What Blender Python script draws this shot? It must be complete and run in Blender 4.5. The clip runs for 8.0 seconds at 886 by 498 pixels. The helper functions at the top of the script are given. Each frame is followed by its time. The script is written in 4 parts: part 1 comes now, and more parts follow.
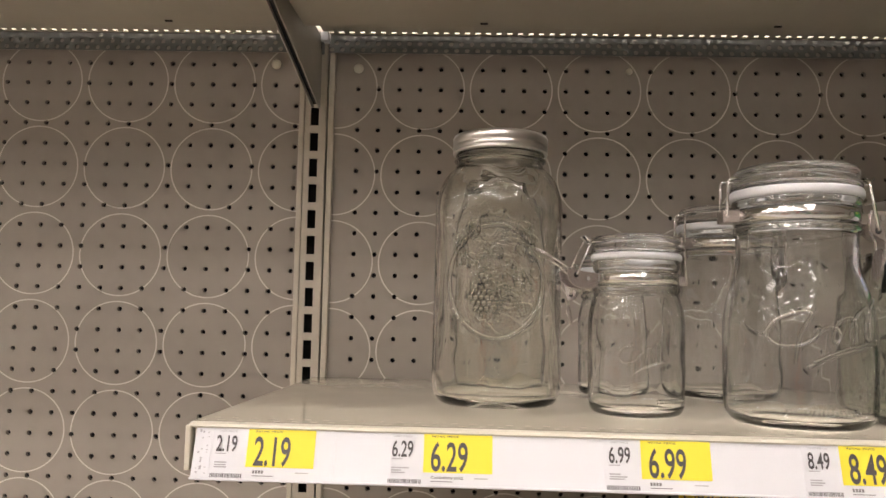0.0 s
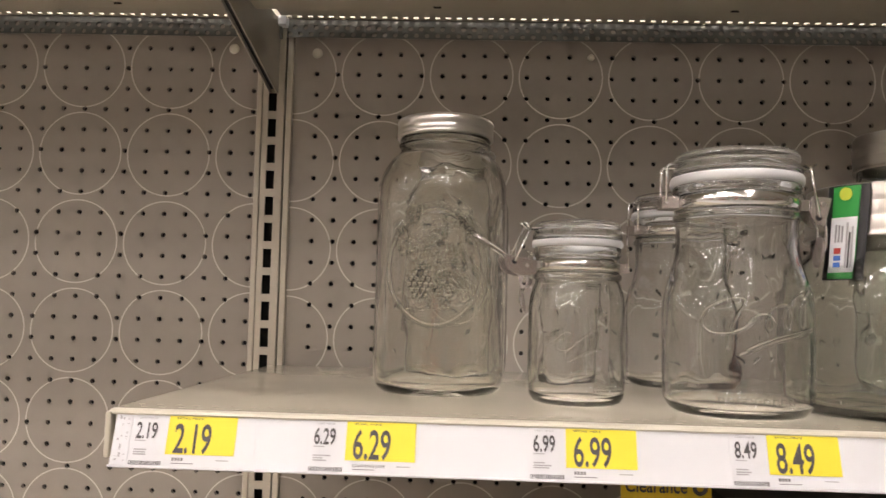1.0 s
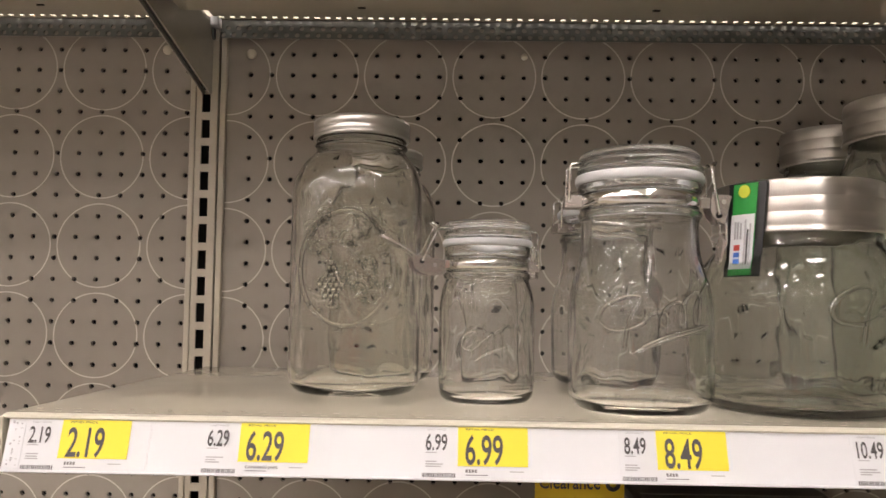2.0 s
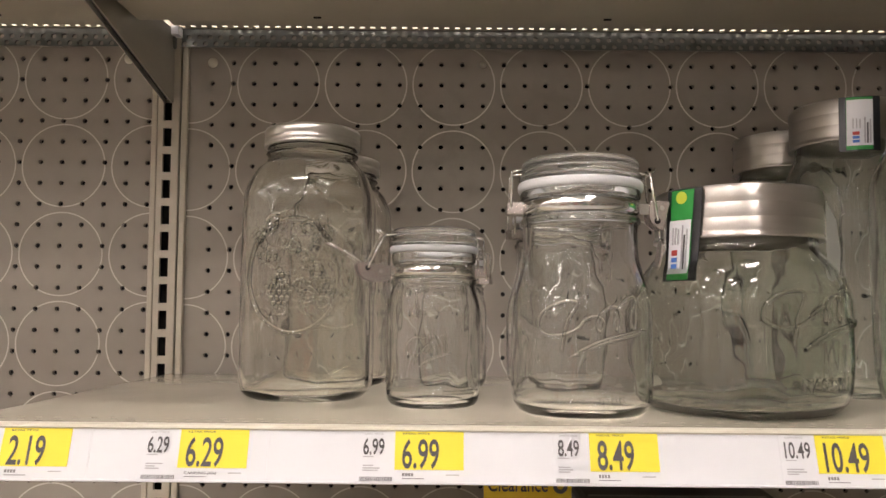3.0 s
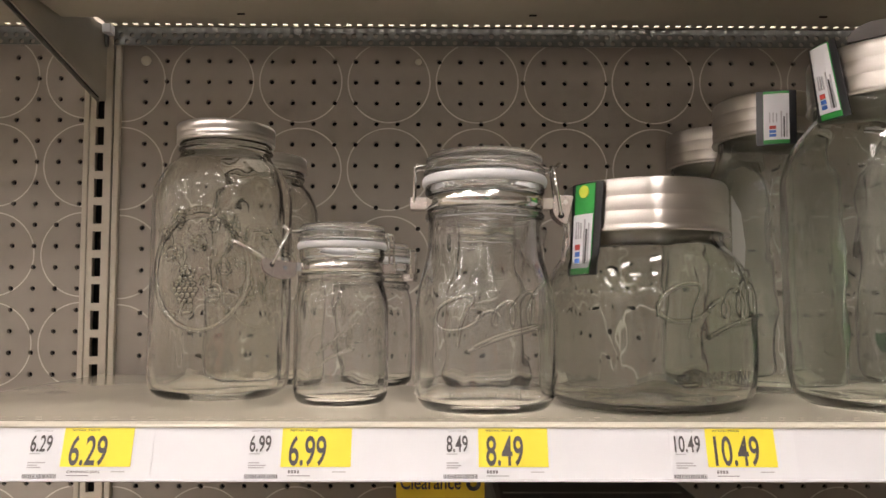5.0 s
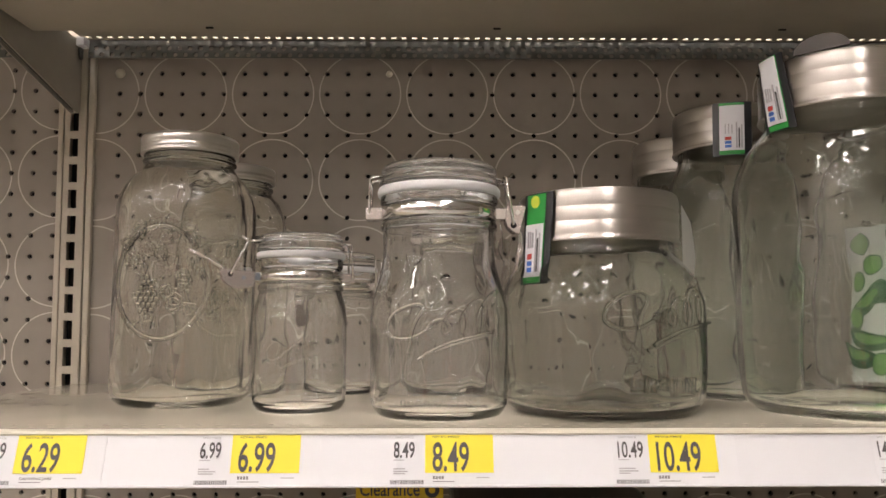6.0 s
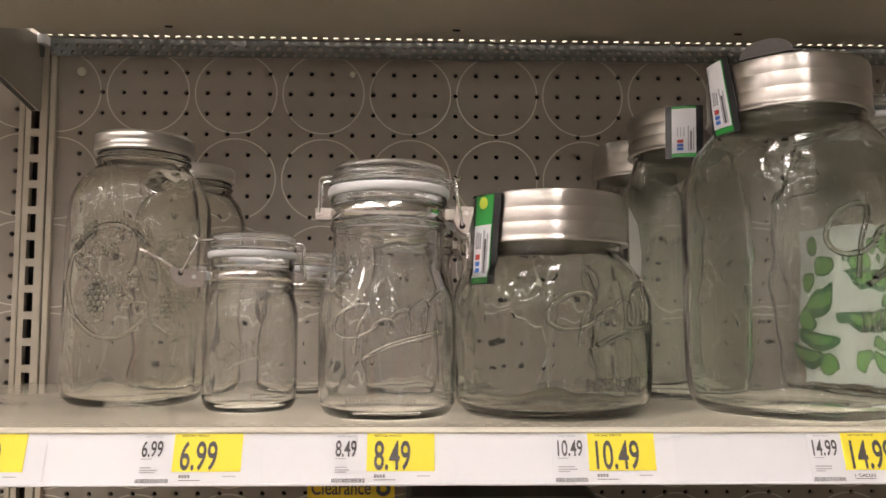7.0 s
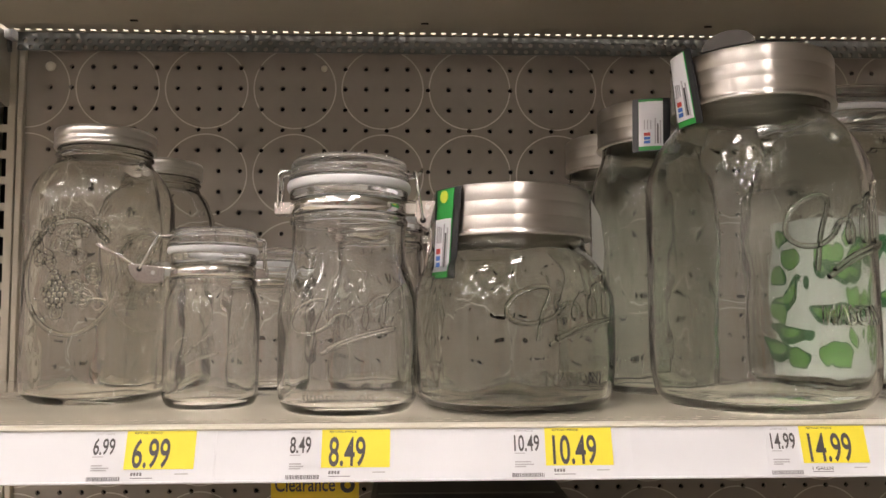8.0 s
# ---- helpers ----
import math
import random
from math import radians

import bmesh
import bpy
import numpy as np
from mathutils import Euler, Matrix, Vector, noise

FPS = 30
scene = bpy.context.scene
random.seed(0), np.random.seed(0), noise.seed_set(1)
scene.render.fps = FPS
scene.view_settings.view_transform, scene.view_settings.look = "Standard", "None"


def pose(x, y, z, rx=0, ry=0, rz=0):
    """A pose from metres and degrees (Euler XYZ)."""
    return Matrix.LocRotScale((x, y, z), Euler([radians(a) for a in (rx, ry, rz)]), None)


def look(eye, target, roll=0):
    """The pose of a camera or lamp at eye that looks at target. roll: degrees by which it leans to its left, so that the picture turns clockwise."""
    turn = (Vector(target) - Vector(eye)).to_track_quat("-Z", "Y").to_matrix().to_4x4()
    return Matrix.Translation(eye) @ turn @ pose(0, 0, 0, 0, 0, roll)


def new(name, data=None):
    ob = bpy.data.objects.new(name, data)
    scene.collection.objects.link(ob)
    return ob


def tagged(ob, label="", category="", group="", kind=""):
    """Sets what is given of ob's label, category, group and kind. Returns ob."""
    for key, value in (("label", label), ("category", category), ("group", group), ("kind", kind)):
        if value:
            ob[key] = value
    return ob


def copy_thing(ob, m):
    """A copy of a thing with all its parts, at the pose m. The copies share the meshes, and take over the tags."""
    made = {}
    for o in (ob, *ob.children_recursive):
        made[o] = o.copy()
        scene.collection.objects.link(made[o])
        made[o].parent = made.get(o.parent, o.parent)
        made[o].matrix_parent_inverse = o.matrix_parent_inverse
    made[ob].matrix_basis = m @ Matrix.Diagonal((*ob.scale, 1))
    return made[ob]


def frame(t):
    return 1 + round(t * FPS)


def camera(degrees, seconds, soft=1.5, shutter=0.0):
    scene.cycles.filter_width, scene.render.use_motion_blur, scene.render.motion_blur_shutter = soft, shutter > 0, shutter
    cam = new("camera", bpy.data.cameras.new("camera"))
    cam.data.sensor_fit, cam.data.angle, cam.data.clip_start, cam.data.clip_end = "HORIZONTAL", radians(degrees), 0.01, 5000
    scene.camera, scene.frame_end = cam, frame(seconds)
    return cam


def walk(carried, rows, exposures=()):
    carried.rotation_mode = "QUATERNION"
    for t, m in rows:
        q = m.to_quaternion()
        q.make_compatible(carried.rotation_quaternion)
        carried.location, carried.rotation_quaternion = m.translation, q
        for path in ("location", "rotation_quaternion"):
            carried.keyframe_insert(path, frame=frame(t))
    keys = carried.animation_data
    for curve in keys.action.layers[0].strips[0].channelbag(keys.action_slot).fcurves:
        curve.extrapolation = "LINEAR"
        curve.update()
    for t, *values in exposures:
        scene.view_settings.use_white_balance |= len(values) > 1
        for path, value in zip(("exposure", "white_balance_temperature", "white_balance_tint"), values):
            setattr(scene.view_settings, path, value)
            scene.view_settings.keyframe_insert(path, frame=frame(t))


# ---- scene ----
cam = camera(59.4, 8.0, shutter=0.35)
PATH = [
    (0, (0.181, -0.936, 1.431), (0.108, 1.059, 1.556), 1.3),
    (0.5, (0.2, -0.93, 1.43), (0.121, 1.065, 1.545), 1.5),
    (1, (0.229, -0.925, 1.429), (0.159, 1.072, 1.53), 1.5),
    (1.5, (0.263, -0.923, 1.43), (0.211, 1.074, 1.523), 1.2),
    (3, (0.324, -0.935, 1.433), (0.318, 1.062, 1.543), 0.5),
    (3.5, (0.341, -0.935, 1.432), (0.34, 1.062, 1.541), 0.3),
    (4, (0.36, -0.93, 1.431), (0.373, 1.067, 1.54), 0.2),
    (5.5, (0.408, -0.931, 1.428), (0.424, 1.065, 1.554), 0.1),
    (6, (0.425, -0.941, 1.428), (0.445, 1.054, 1.568), 0.0),
    (6.5, (0.436, -0.952, 1.428), (0.472, 1.043, 1.574), 0.2),
    (7, (0.453, -0.946, 1.428), (0.511, 1.048, 1.568), 0.2),
    (7.5, (0.474, -0.942, 1.427), (0.545, 1.052, 1.558), -0.1),
    (8, (0.479, -0.942, 1.427), (0.552, 1.053, 1.557), -0.1),
]
walk(cam, [(t, look(eye, target, roll)) for t, eye, target, roll in PATH], exposures=[(0, 0.0), (4, -0.02), (8, -0.05)])

# ---- world and light ----
world = bpy.data.worlds.new("store_air")
scene.world = world
world.use_nodes = True
world.node_tree.nodes["Background"].inputs[0].default_value = (0.9, 0.95, 1.0, 1)
world.node_tree.nodes["Background"].inputs[1].default_value = 0.02
scene.cycles.max_bounces = 28            # many panes of glass stand behind one another
scene.cycles.transmission_bounces = 28
LAMP = 62.0        # glow of the ceiling panels
STRIP = 6.5        # glow of the strip above the perforated deck


# ---- materials ----
def material(name, colour, rough=0.5, metal=0.0, grain=0.0, scale=40.0, bump=0.0, bump_scale=300.0,
             glass=0.0, ior=1.5, emit=0.0, stretch=(1, 1, 1), coat=0.0, rough_var=0.0, aniso=0.0, relief=0.001, detail=3.0):
    """Principled surface with two scales of colour variation and a fine relief."""
    m = bpy.data.materials.new(name)
    m.use_nodes = True
    nt = m.node_tree
    b = nt.nodes["Principled BSDF"]
    b.inputs["Base Color"].default_value = (*colour, 1)
    b.inputs["Roughness"].default_value = rough
    b.inputs["Metallic"].default_value = metal
    b.inputs["IOR"].default_value = ior
    b.inputs["Transmission Weight"].default_value = glass
    b.inputs["Coat Weight"].default_value = coat
    if aniso:
        b.inputs["Anisotropic"].default_value = aniso
        b.inputs["Anisotropic Rotation"].default_value = 0.25
        tg = nt.nodes.new("ShaderNodeTangent")
        tg.direction_type, tg.axis = "RADIAL", "Z"
        nt.links.new(tg.outputs[0], b.inputs["Tangent"])
    if emit:
        b.inputs["Emission Color"].default_value = (1.0, 0.90, 0.855, 1)
        b.inputs["Emission Strength"].default_value = emit
    if grain or bump or rough_var:
        tc = nt.nodes.new("ShaderNodeTexCoord")
        mp = nt.nodes.new("ShaderNodeMapping")
        mp.inputs["Scale"].default_value = stretch
        nt.links.new(tc.outputs["Object"], mp.inputs[0])
    if grain or rough_var:
        n1 = nt.nodes.new("ShaderNodeTexNoise")
        n1.inputs["Scale"].default_value = scale
        n1.inputs["Detail"].default_value = 5
        n2 = nt.nodes.new("ShaderNodeTexNoise")
        n2.inputs["Scale"].default_value = scale * 0.12
        n2.inputs["Detail"].default_value = 2
        nt.links.new(mp.outputs[0], n1.inputs[0])
        nt.links.new(mp.outputs[0], n2.inputs[0])
        mx = nt.nodes.new("ShaderNodeMath")
        mx.operation = "ADD"
        nt.links.new(n1.outputs[0], mx.inputs[0])
        nt.links.new(n2.outputs[0], mx.inputs[1])
        if grain:
            mr = nt.nodes.new("ShaderNodeMapRange")
            mr.inputs[1].default_value, mr.inputs[2].default_value = 0.6, 1.4
            mr.inputs[3].default_value, mr.inputs[4].default_value = 1 - grain, 1 + grain
            nt.links.new(mx.outputs[0], mr.inputs[0])
            vm = nt.nodes.new("ShaderNodeVectorMath")
            vm.operation = "SCALE"
            vm.inputs[0].default_value = colour
            nt.links.new(mr.outputs[0], vm.inputs["Scale"])
            nt.links.new(vm.outputs[0], b.inputs["Base Color"])
        if rough_var:
            mr = nt.nodes.new("ShaderNodeMapRange")
            mr.inputs[1].default_value, mr.inputs[2].default_value = 0.6, 1.4
            mr.inputs[3].default_value, mr.inputs[4].default_value = max(0.0, rough - rough_var), rough + rough_var
            nt.links.new(mx.outputs[0], mr.inputs[0])
            nt.links.new(mr.outputs[0], b.inputs["Roughness"])
    if bump:
        n3 = nt.nodes.new("ShaderNodeTexNoise")
        n3.inputs["Scale"].default_value = bump_scale
        n3.inputs["Detail"].default_value = detail
        nt.links.new(mp.outputs[0], n3.inputs[0])
        bp = nt.nodes.new("ShaderNodeBump")
        bp.inputs["Strength"].default_value = bump
        bp.inputs["Distance"].default_value = relief
        nt.links.new(n3.outputs[0], bp.inputs["Height"])
        nt.links.new(bp.outputs[0], b.inputs["Normal"])
    return m


BOARD_COL = (0.30, 0.265, 0.226)


def printed_board(name, cx, cz, pitch_x, pitch_z, radius=0.0497, line=0.0008):
    """Taupe painted board with thin pale printed rings."""
    m = material(name, BOARD_COL, 0.55, grain=0.05, scale=60, bump=0.12, bump_scale=700)
    nt = m.node_tree
    b = nt.nodes["Principled BSDF"]
    old = b.inputs["Base Color"].links[0].from_socket
    tc = nt.nodes.new("ShaderNodeTexCoord")
    sep = nt.nodes.new("ShaderNodeSeparateXYZ")
    nt.links.new(tc.outputs["Object"], sep.inputs[0])

    def op(kind, a, v=None):
        n = nt.nodes.new("ShaderNodeMath")
        n.operation = kind
        for i, s in enumerate((a, v)):
            if s is None:
                continue
            if isinstance(s, (int, float)):
                n.inputs[i].default_value = s
            else:
                nt.links.new(s, n.inputs[i])
        return n.outputs[0]

    sq = []
    for out, c, pitch in ((sep.outputs[0], cx, pitch_x), (sep.outputs[2], cz, pitch_z)):
        u = op("DIVIDE", op("SUBTRACT", out, c), pitch)
        f = op("MULTIPLY", op("SUBTRACT", u, op("ROUND", u)), pitch)
        sq.append(op("MULTIPLY", f, f))
    d = op("SQRT", op("ADD", sq[0], sq[1]))
    off = op("ABSOLUTE", op("SUBTRACT", d, radius))
    ring = op("LESS_THAN", off, line)
    mix = nt.nodes.new("ShaderNodeMix")
    mix.data_type = "RGBA"
    nt.links.new(op("MULTIPLY", ring, 0.68), mix.inputs["Factor"])
    nt.links.new(old, mix.inputs["A"])
    mix.inputs["B"].default_value = (0.70, 0.66, 0.58, 1)
    nt.links.new(mix.outputs["Result"], b.inputs["Base Color"])
    return m


M_BOARD_R = printed_board("board_print_a", 0.1186, 1.5785, 0.1070, 0.1067)
M_BOARD_L = printed_board("board_print_b", -0.1404, 1.5822, 0.1088, 0.1075, 0.0502)
# near-black colour that stands in for the shade inside gaps and holes
M_VOID_SHADE = material("void_shade_black", (0.012, 0.011, 0.010), 0.9)
M_CREAM = material("cream_enamel", (0.50, 0.455, 0.365), 0.13, grain=0.03, scale=14, bump=0.02, bump_scale=160, rough_var=0.03)
M_CREAM_LIP = material("cream_enamel_lip", (0.58, 0.54, 0.44), 0.35, grain=0.03, scale=60)
M_UPRIGHT = material("upright_enamel", (0.50, 0.455, 0.37), 0.42, grain=0.04, scale=70, bump=0.05)
# darker copy of the cream enamel, with the undersides' shade in its colour
M_SHADED_CREAM = material("shaded_cream_enamel", (0.36, 0.325, 0.25), 0.45, grain=0.05, scale=40, bump=0.04)
M_GALV = material("galvanised_steel", (0.17, 0.175, 0.17), 0.30, metal=0.75, grain=0.15, scale=120, bump=0.1, bump_scale=200)
M_BRACKET = material("bracket_enamel", (0.36, 0.335, 0.28), 0.4, metal=0.2, grain=0.06, scale=60, bump=0.06)
M_WHITE = material("white_plastic", (0.68, 0.68, 0.70), 0.35, grain=0.015, scale=30)
M_PAPER = material("white_paper", (0.69, 0.69, 0.71), 0.6, grain=0.02, scale=90)
M_YELLOW = material("yellow_paper", (0.80, 0.68, 0.045), 0.55, grain=0.03, scale=90)
M_INK = material("grey_ink", (0.075, 0.068, 0.068), 0.6, grain=0.1, scale=900)
M_MID = material("mid_grey_ink", (0.20, 0.19, 0.195), 0.65, grain=0.12, scale=900)
M_FAINT = material("faint_ink", (0.42, 0.41, 0.42), 0.7, grain=0.15, scale=900)
M_GLASS = material("clear_glass", (0.982, 0.986, 0.982), 0.0, glass=1.0, ior=1.5)
M_GLASS_OLD = material("grey_glass", (0.962, 0.962, 0.935), 0.0, glass=1.0, ior=1.5)
M_GLASS_GREEN = material("greenish_glass", (0.93, 0.95, 0.925), 0.0, glass=1.0, ior=1.5)
M_GLASS_OLIVE = material("olive_glass", (0.92, 0.935, 0.90), 0.0, glass=1.0, ior=1.5)
M_STEEL = material("brushed_steel", (0.54, 0.51, 0.475), 0.34, metal=1.0, grain=0.05, scale=25, stretch=(1, 1, 26), rough_var=0.03, aniso=0.9)
M_TIN = material("tin_lid", (0.62, 0.60, 0.57), 0.3, metal=1.0, grain=0.05, scale=90, bump=0.05)
M_CHROME = material("chrome_wire", (0.70, 0.69, 0.67), 0.10, metal=1.0, grain=0.03, scale=150)
M_PLATE = material("nickel_plate", (0.52, 0.47, 0.445), 0.26, metal=0.85, grain=0.04, scale=200)
M_GASKET = material("white_silicone", (0.60, 0.605, 0.61), 0.4)
M_FILM = material("cloudy_film", (0.62, 0.62, 0.58), 0.35, glass=0.85, ior=1.2)
M_BLACK = material("black_plastic", (0.018, 0.018, 0.02), 0.35)
M_GREEN = material("green_print", (0.03, 0.30, 0.055), 0.45, grain=0.08, scale=120)
M_LIME = material("lime_print", (0.55, 0.62, 0.06), 0.45)
M_RED = material("red_print", (0.48, 0.06, 0.045), 0.5)
M_BLUE = material("blue_print", (0.06, 0.16, 0.5), 0.5)
M_CUC_D = material("cucumber_skin_print", (0.012, 0.085, 0.022), 0.45, grain=0.35, scale=90)
M_CUC_L = material("cucumber_flesh_print", (0.11, 0.25, 0.055), 0.45, grain=0.2, scale=120)
M_CARD = material("insert_card", (0.46, 0.465, 0.44), 0.5, grain=0.03, scale=60)
M_SIGN = material("clearance_yellow", (0.78, 0.55, 0.02), 0.5, grain=0.03, scale=50)
M_PACK = material("package_film", (0.05, 0.052, 0.055), 0.3, grain=0.4, scale=26, bump=0.3, bump_scale=60)
M_FLOOR = material("vinyl_floor", (0.58, 0.56, 0.52), 0.3, grain=0.06, scale=3)
M_CEIL = material("ceiling_tile", (0.68, 0.67, 0.64), 0.9, grain=0.05, scale=8)
M_WALL = material("store_wall", (0.60, 0.57, 0.52), 0.8, grain=0.25, scale=1.6)
M_AISLE = material("aisle_run", (0.44, 0.38, 0.33), 0.6)


def packed_goods(m):
    """Upright packages of mixed colours, side by side on a run of shelves."""
    nt = m.node_tree
    tc = nt.nodes.new("ShaderNodeTexCoord")
    mp = nt.nodes.new("ShaderNodeMapping")
    mp.inputs["Scale"].default_value = (5.5, 0.4, 2.6)
    vo = nt.nodes.new("ShaderNodeTexVoronoi")
    vo.distance, vo.inputs["Scale"].default_value = "CHEBYCHEV", 1.0
    ramp = nt.nodes.new("ShaderNodeValToRGB")
    ramp.color_ramp.interpolation = "CONSTANT"
    stops = ((0.0, (0.62, 0.60, 0.56)), (0.22, (0.30, 0.25, 0.21)), (0.40, (0.75, 0.74, 0.72)), (0.56, (0.46, 0.10, 0.07)), (0.64, (0.50, 0.45, 0.38)),
             (0.80, (0.16, 0.20, 0.26)), (0.88, (0.68, 0.63, 0.55)), (0.96, (0.14, 0.30, 0.16)))
    while len(ramp.color_ramp.elements) < len(stops):
        ramp.color_ramp.elements.new(1.0)
    for e, (at, c) in zip(ramp.color_ramp.elements, stops):
        e.position, e.color = at, (*c, 1)
    sep = nt.nodes.new("ShaderNodeSeparateColor")
    nt.links.new(tc.outputs["Object"], mp.inputs[0])
    nt.links.new(mp.outputs[0], vo.inputs["Vector"])
    nt.links.new(vo.outputs["Color"], sep.inputs[0])
    nt.links.new(sep.outputs[0], ramp.inputs[0])
    nt.links.new(ramp.outputs[0], nt.nodes["Principled BSDF"].inputs["Base Color"])


packed_goods(M_AISLE)
M_RUN = material("board_run", BOARD_COL, 0.55, grain=0.08, scale=20)
M_TUBE = material("lamp_tube", (1, 1, 1), 0.5, emit=LAMP)
M_HOUSING = material("lamp_housing", (0.8, 0.8, 0.78), 0.5)
M_LED = material("light_strip", (1, 1, 1), 0.5, emit=STRIP)


# ---- mesh helpers ----
def thing(name, label, category, m=None, group="", kind=""):
    ob = tagged(new(name), label, category, group, kind)
    if m is not None:
        ob.matrix_world = m
    return ob


def mesh_of(name, verts, faces, mat, smooth=False):
    me = bpy.data.meshes.new(name)
    me.from_pydata(verts, [], faces)
    me.materials.append(mat)
    if smooth:
        me.polygons.foreach_set("use_smooth", [True] * len(me.polygons))
    me.update()
    return me


def part(name, bm, mat, parent=None, label="", smooth=False, m=None):
    """Links a bmesh, or ready mesh data, as one mesh object under a thing or a part."""
    if isinstance(bm, bmesh.types.BMesh):
        me = bpy.data.meshes.new(name)
        bmesh.ops.recalc_face_normals(bm, faces=bm.faces)
        bm.to_mesh(me)
        bm.free()
        me.materials.append(mat)
        if smooth:
            me.polygons.foreach_set("use_smooth", [True] * len(me.polygons))
    else:
        me = bm
    ob = new(name, me)
    if parent is not None:
        ob.parent = parent
    if m is not None:
        ob.matrix_local = m
    return tagged(ob, label)


def box(x0, x1, y0, y1, z0, z1, bevel=0.0, seg=2):
    bm = bmesh.new()
    bmesh.ops.create_cube(bm, size=1.0)
    for v in bm.verts:
        v.co = Vector((x0 if v.co.x < 0 else x1, y0 if v.co.y < 0 else y1, z0 if v.co.z < 0 else z1))
    if bevel:
        bmesh.ops.bevel(bm, geom=list(bm.edges), offset=bevel, segments=seg, profile=0.5, affect="EDGES")
    return bm


def prism(points, axis, a0, a1, bevel=0.0):
    """A flat outline carried along an axis: points are the two other coordinates in order."""
    bm = bmesh.new()

    def at(p, a):
        return {"x": (a, p[0], p[1]), "y": (p[0], a, p[1]), "z": (p[0], p[1], a)}[axis]
    lo = [bm.verts.new(at(p, a0)) for p in points]
    hi = [bm.verts.new(at(p, a1)) for p in points]
    bm.faces.new(lo)
    bm.faces.new(hi[::-1])
    n = len(points)
    for i in range(n):
        bm.faces.new((lo[i], hi[i], hi[(i + 1) % n], lo[(i + 1) % n]))
    if bevel:
        bmesh.ops.recalc_face_normals(bm, faces=bm.faces)
        bmesh.ops.bevel(bm, geom=list(bm.edges), offset=bevel, segments=2, profile=0.5, affect="EDGES")
    return bm


def tube(points, r, sides=8, closed=False, bm=None):
    """A round wire along a line of points."""
    bm = bm or bmesh.new()
    pts = [Vector(p) for p in points]
    n = len(pts)
    rings = []
    up = None
    for i, p in enumerate(pts):
        a = pts[(i - 1) % n] if (closed or i) else p
        b = pts[(i + 1) % n] if (closed or i < n - 1) else p
        d = (b - a).normalized()
        if up is None:
            up = d.orthogonal().normalized()
        up = (up - d * up.dot(d))
        up = up.normalized() if up.length > 1e-6 else d.orthogonal().normalized()
        side = d.cross(up)
        rings.append([bm.verts.new(p + r * (math.cos(t) * up + math.sin(t) * side))
                      for t in (2 * math.pi * k / sides for k in range(sides))])
    for i in range(n if closed else n - 1):
        a, b = rings[i], rings[(i + 1) % n]
        for k in range(sides):
            bm.faces.new((a[k], a[(k + 1) % sides], b[(k + 1) % sides], b[k]))
    if not closed:
        bm.faces.new(rings[0][::-1])
        bm.faces.new(rings[-1])
    return bm


def sq_radius(theta, r, n):
    c, s = abs(math.cos(theta)), abs(math.sin(theta))
    return r / (c ** n + s ** n) ** (1.0 / n)


def lathe(profile, seg=72, closed_loop=False):
    """Turns (radius, height, squareness) rings into a skin; 2 is round, more is a rounded square."""
    verts, faces, rings = [], [], []
    for p in profile:
        r, h, n = p if len(p) == 3 else (*p, 2.0)
        if r < 1e-6:
            rings.append([len(verts)])
            verts.append((0, 0, h))
        else:
            rings.append(list(range(len(verts), len(verts) + seg)))
            for k in range(seg):
                t = 2 * math.pi * k / seg
                q = sq_radius(t, r, n)
                verts.append((q * math.cos(t), q * math.sin(t), h))
    pairs = list(zip(rings, rings[1:]))
    if closed_loop:
        pairs.append((rings[-1], rings[0]))
    for a, b in pairs:
        for k in range(seg):
            j = (k + 1) % seg
            if len(a) == 1:
                faces.append((a[0], b[j], b[k]))
            elif len(b) == 1:
                faces.append((a[k], a[j], b[0]))
            else:
                faces.append((a[k], a[j], b[j], b[k]))
    return verts, faces


def lathe_part(name, profile, mat, parent, label="", seg=72, closed_loop=False, m=None):
    v, f = lathe(profile, seg, closed_loop)
    return part(name, mesh_of(name, v, f, mat, True), mat, parent, label, m=m)


def smooth_profile(pts, steps=5):
    """Catmull-Rom through (radius, height, squareness) points."""
    out = []
    q = [pts[0]] + list(pts) + [pts[-1]]
    for i in range(1, len(q) - 2):
        for k in range(steps):
            t = k / steps
            row = []
            for a, b, c, d in zip(q[i - 1], q[i], q[i + 1], q[i + 2]):
                row.append(0.5 * (2 * b + (c - a) * t + (2 * a - 5 * b + 4 * c - d) * t * t + (3 * b - a - 3 * c + d) * t ** 3))
            row[0], row[2] = max(row[0], 0.0), max(row[2], 2.0)
            out.append(tuple(row))
    out.append(tuple(pts[-1]))
    return out


